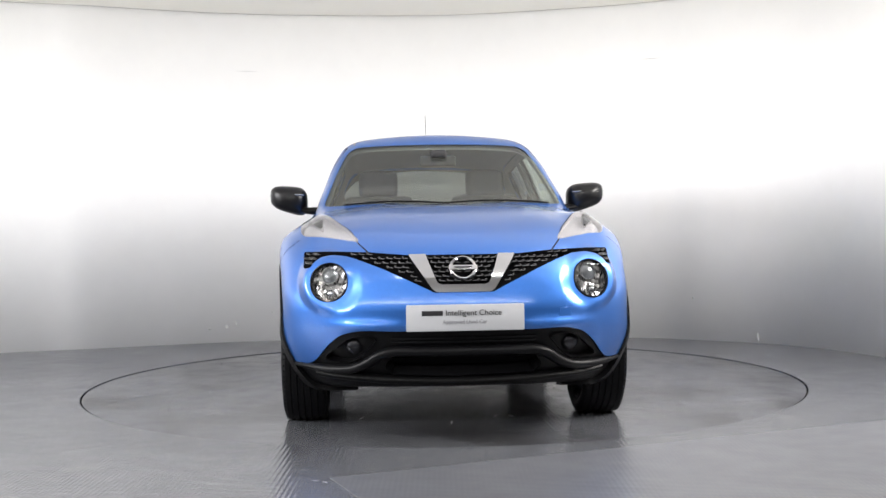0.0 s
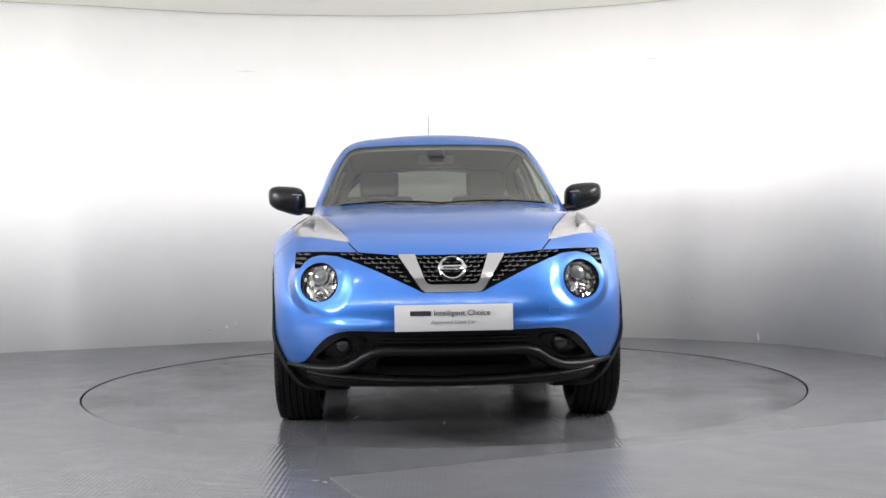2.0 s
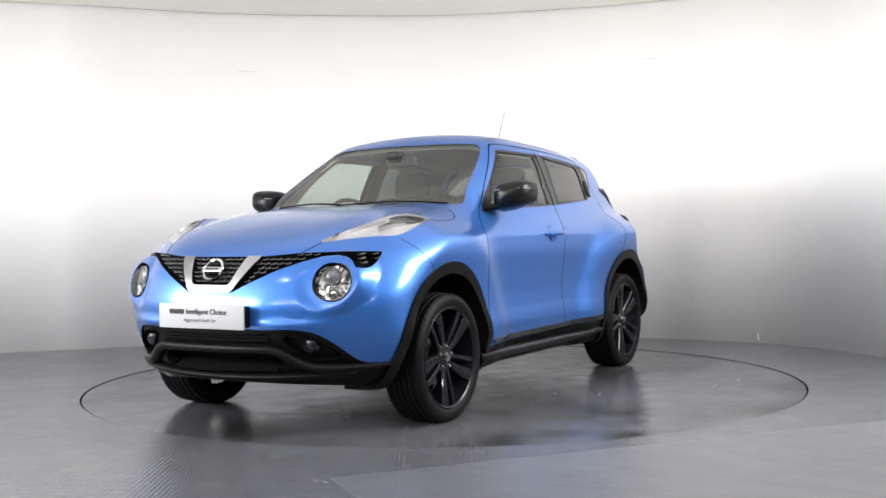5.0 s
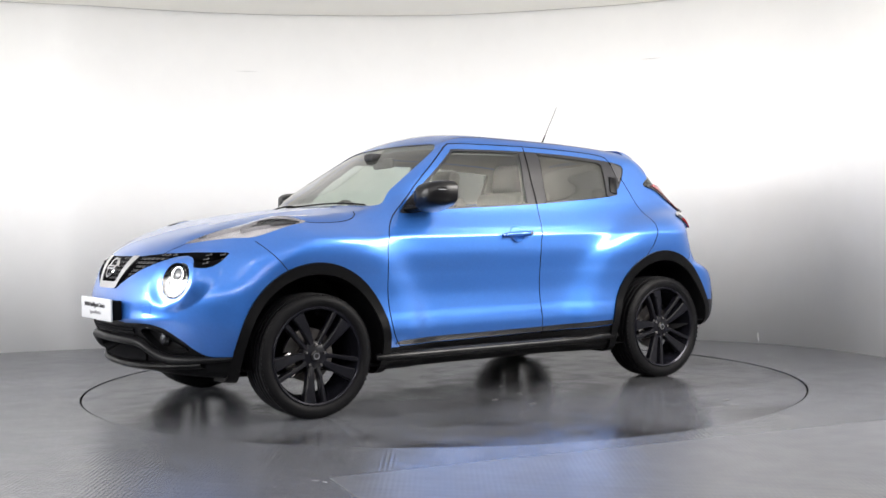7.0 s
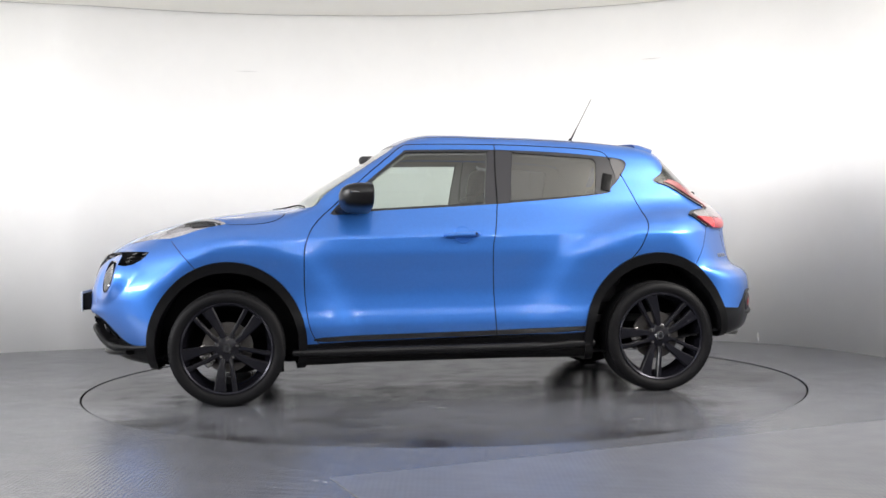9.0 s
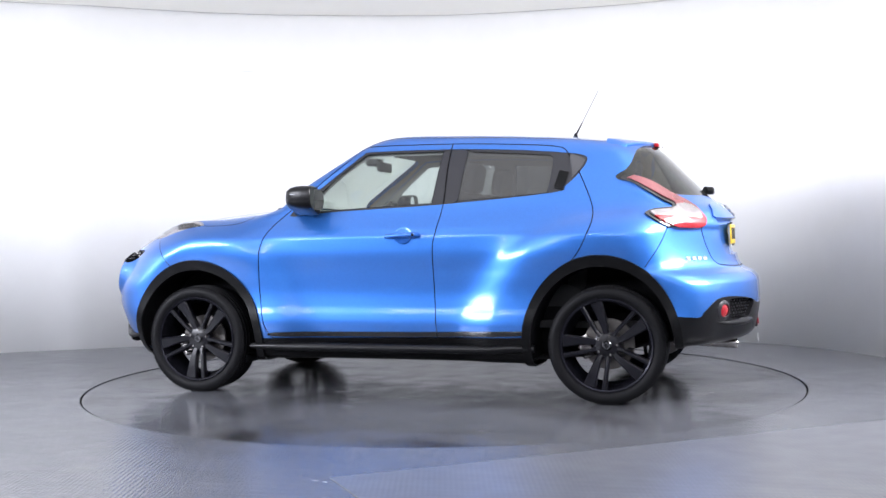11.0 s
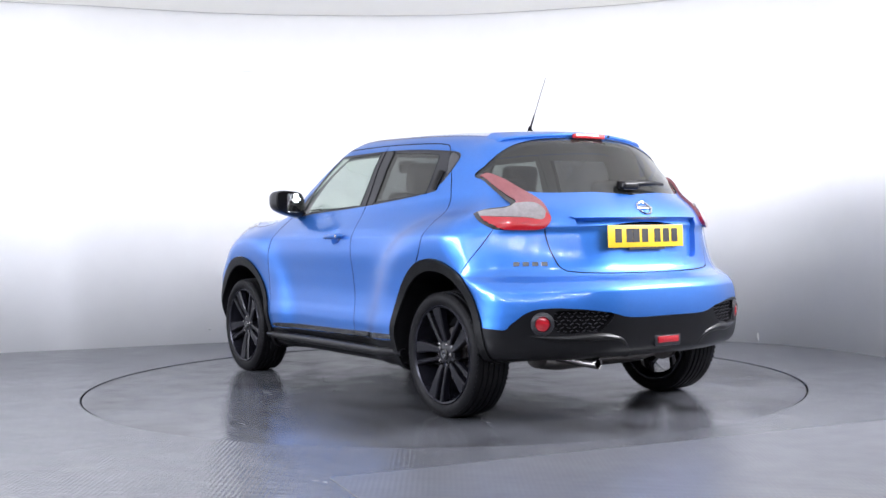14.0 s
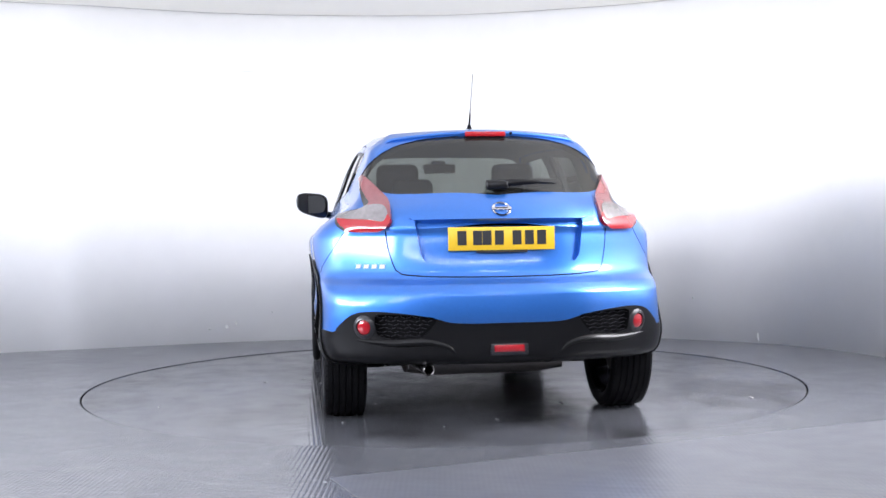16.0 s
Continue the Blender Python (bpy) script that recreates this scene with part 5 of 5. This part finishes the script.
def skin_roof(x, y, s):
    lo, hi = 1.0, 1.8
    for _ in range(24):
        mid = (lo + hi) / 2
        lo, hi = (mid, hi) if body_field(np.array((x, y, mid))) < 0 else (lo, mid)
    return Vector((x, s * y, lo + 0.001))


def build_spoiler(car):
    """A wing over the rear window, its ends running down beside the glass."""
    bm = bmesh.new()
    rows = []
    for y in np.linspace(-0.605, 0.605, 61):
        k = abs(y) / 0.605
        z_root = 1.505 - 0.035 * k ** 2 - 0.16 * max(0, (k - 0.78) / 0.22) ** 1.8
        x_root = -1.22 - 0.01 * k
        x_tip = -1.460 + 0.175 * k ** 2
        z_tip = 1.484 - 0.045 * k ** 2 - 0.15 * max(0, (k - 0.78) / 0.22) ** 2
        th = 0.040 * (1 - 0.55 * k ** 4)
        q = [(x_root, z_root + 0.006), ((x_root * 2 + x_tip) / 3, z_root * 0.6 + z_tip * 0.4 + 0.012), (x_tip + 0.03, z_tip + 0.008), (x_tip + 0.004, z_tip - 0.001), (x_tip, z_tip - 0.010), (x_tip + 0.016, z_tip - th), (x_tip + 0.05, min(z_tip - th - 0.002, skin_roof(x_tip + 0.05, abs(y), 1).z - 0.008)), (x_root - 0.02, skin_roof(x_root - 0.02, abs(y), 1).z - 0.02)]
        rows.append([bm.verts.new((x, y, z)) for x, z in q])
    for a, b in zip(rows, rows[1:]):
        for i in range(len(a)):
            j = (i + 1) % len(a)
            bm.faces.new((a[i], a[j], b[j], b[i]))
    bm.faces.new(rows[0])
    bm.faces.new(rows[-1])
    sp = part("roof_spoiler", bm, M_paint, car, "blue roof spoiler over the rear window")
    lamp = part("brake_lamp", box((0.030, 0.215, 0.026), Matrix.Translation((-1.466, 0.0, 1.467)), 0.006), M_red, sp, "red high-level brake lamp")
    part("lamp_recess", box((0.04, 0.225, 0.008), Matrix.Translation((-1.445, 0.0, 1.441)), 0.002), M_gap, sp)
    part("washer_jet", lathe([(0.0, -0.008), (0.007, -0.006), (0.008, 0.0)], 16, "x"), M_black, sp).location = (-1.474, -0.135, 1.470)


def cushion(size, m, bevel):
    return box(size, m, bevel, 4)


def build_cabin(car):
    for s in (1, -1):
        seat = new("front_seat", None)
        seat.parent = car
        tagged(seat, "dark cloth front seat with a headrest")
        part("backrest", cushion((0.14, 0.48, 0.62), Matrix.Translation((-0.28, s * 0.36, 0.90)) @ Matrix.Rotation(radians(-16), 4, "Y"), 0.055), M_seat, seat)
        part("seat_cushion", cushion((0.52, 0.50, 0.16), Matrix.Translation((0.02, s * 0.36, 0.60)), 0.06), M_seat, seat)
        part("headrest", cushion((0.10, 0.26, 0.19), Matrix.Translation((-0.385, s * 0.36, 1.285)) @ Matrix.Rotation(radians(-10), 4, "Y"), 0.045), M_seat, seat)
        for k in (-1, 1):
            part("headrest_post", tube([(-0.37, s * 0.36 + k * 0.06, 1.22), (-0.36, s * 0.36 + k * 0.06, 1.13)], [0.007, 0.007], 8), M_steel, seat)
    bench = new("rear_bench", None)
    bench.parent = car
    tagged(bench, "dark cloth rear bench")
    part("backrest", cushion((0.16, 1.16, 0.55), Matrix.Translation((-1.12, 0, 0.86)) @ Matrix.Rotation(radians(-18), 4, "Y"), 0.06), M_seat, bench)
    part("seat_cushion", cushion((0.5, 1.16, 0.18), Matrix.Translation((-0.85, 0, 0.58)), 0.06), M_seat, bench)
    for y in (-0.36, 0.36):
        part("headrest", cushion((0.08, 0.22, 0.12), Matrix.Translation((-1.215, y, 1.185)), 0.035), M_seat, bench)
    dash = part("dashboard", cushion((0.42, 1.26, 0.30), Matrix.Translation((0.66, 0, 0.93)), 0.08), M_dash, car, "dark plastic dashboard")
    part("instrument_hood", cushion((0.18, 0.36, 0.10), Matrix.Translation((0.52, -0.36, 1.065)), 0.04), M_dash, dash)
    ring_pts = [(0.0, 0.185 * math.cos(a), 0.185 * math.sin(a)) for a in np.linspace(0, 2 * math.pi, 41)]
    rim = tube(ring_pts, [0.014] * 41, 10)
    wheel = part("steering_wheel", rim, M_dash, car, "dark steering wheel on the car's right side")
    wheel.matrix_basis = pose(0.34, -0.36, 1.00, 0, 24, 0)
    part("wheel_spokes", box((0.03, 0.34, 0.06), Matrix(), 0.012), M_dash, wheel)
    part("rear_view_mirror", cushion((0.03, 0.22, 0.065), Matrix.Translation((0.33, 0.0, 1.395)), 0.014), M_dash, car, "dark rear-view mirror")
    part("mirror_housing", cushion((0.10, 0.10, 0.05), Matrix.Translation((0.40, 0.0, 1.43)), 0.02), M_dash, car)
    part("cabin_floor", box((2.3, 1.3, 0.04), Matrix.Translation((-0.4, 0, 0.42))), M_seat, car)
    part("boot_lining", box((0.45, 1.1, 0.06), Matrix.Translation((-1.45, 0, 0.98))), M_seat, car)



# turntable
TABLE_R = 2.247


def build_turntable():
    bm = lathe([(0.0, 0.0), (TABLE_R - 0.008, 0.0), (TABLE_R - 0.008, -0.03)], 160, "z")
    ob = part("turntable", bm, M_table, None, "grey painted steel turntable disc, worn and scuffed, flush with the floor")
    tagged(ob, category="turntable")
    return ob


turntable = build_turntable()
rnd = random.Random(7)
for k in range(26):
    r, a, w = 0.3 + 1.7 * rnd.random() ** 0.6, 6.283 * rnd.random(), rnd.uniform(0.02, 0.11)
    d, turn = rnd.uniform(0.004, 0.02), rnd.uniform(-25, 25) + 90 * (rnd.random() < 0.25)
    m = pose(r * math.cos(a), r * math.sin(a), 0.004, 0, 0, turn)
    pts = [m @ Vector((w * u, d * v * rnd.uniform(0.5, 1.2), 0)) for u, v in ((-0.5, 0), (-0.25, -0.5), (0.2, -0.4), (0.5, 0.1), (0.25, 0.5), (-0.2, 0.4))]
    mesh_object("scratch", pts, [tuple(range(6))], M_chip if k % 3 == 0 else M_worn, turntable, False)
car = new("car", None)
tagged(car, "metallic blue compact crossover car with black wheels and trim", "car")
build_details(car, build_body(car))

# motion
YAW = [(0.0, -86.26), (1.5, -86.26), (1.75, -86.6), (2.0, -87.59), (2.5, -90.35), (3.0, -94.98), (3.5, -100.7), (4.0, -107.0)]
YAW += [(4.0 + 0.5 * k, -107.0 - 6.466 * k) for k in range(1, 25)]


def motions():
    offset = Matrix.Translation((0.0773, -0.0454, 0))
    walk(car, [(t, pose(0, 0, 0, 0, 0, a) @ offset) for t, a in YAW])
    walk(turntable, [(t, pose(0, 0, -0.004, 0, 0, a)) for t, a in YAW])


motions()
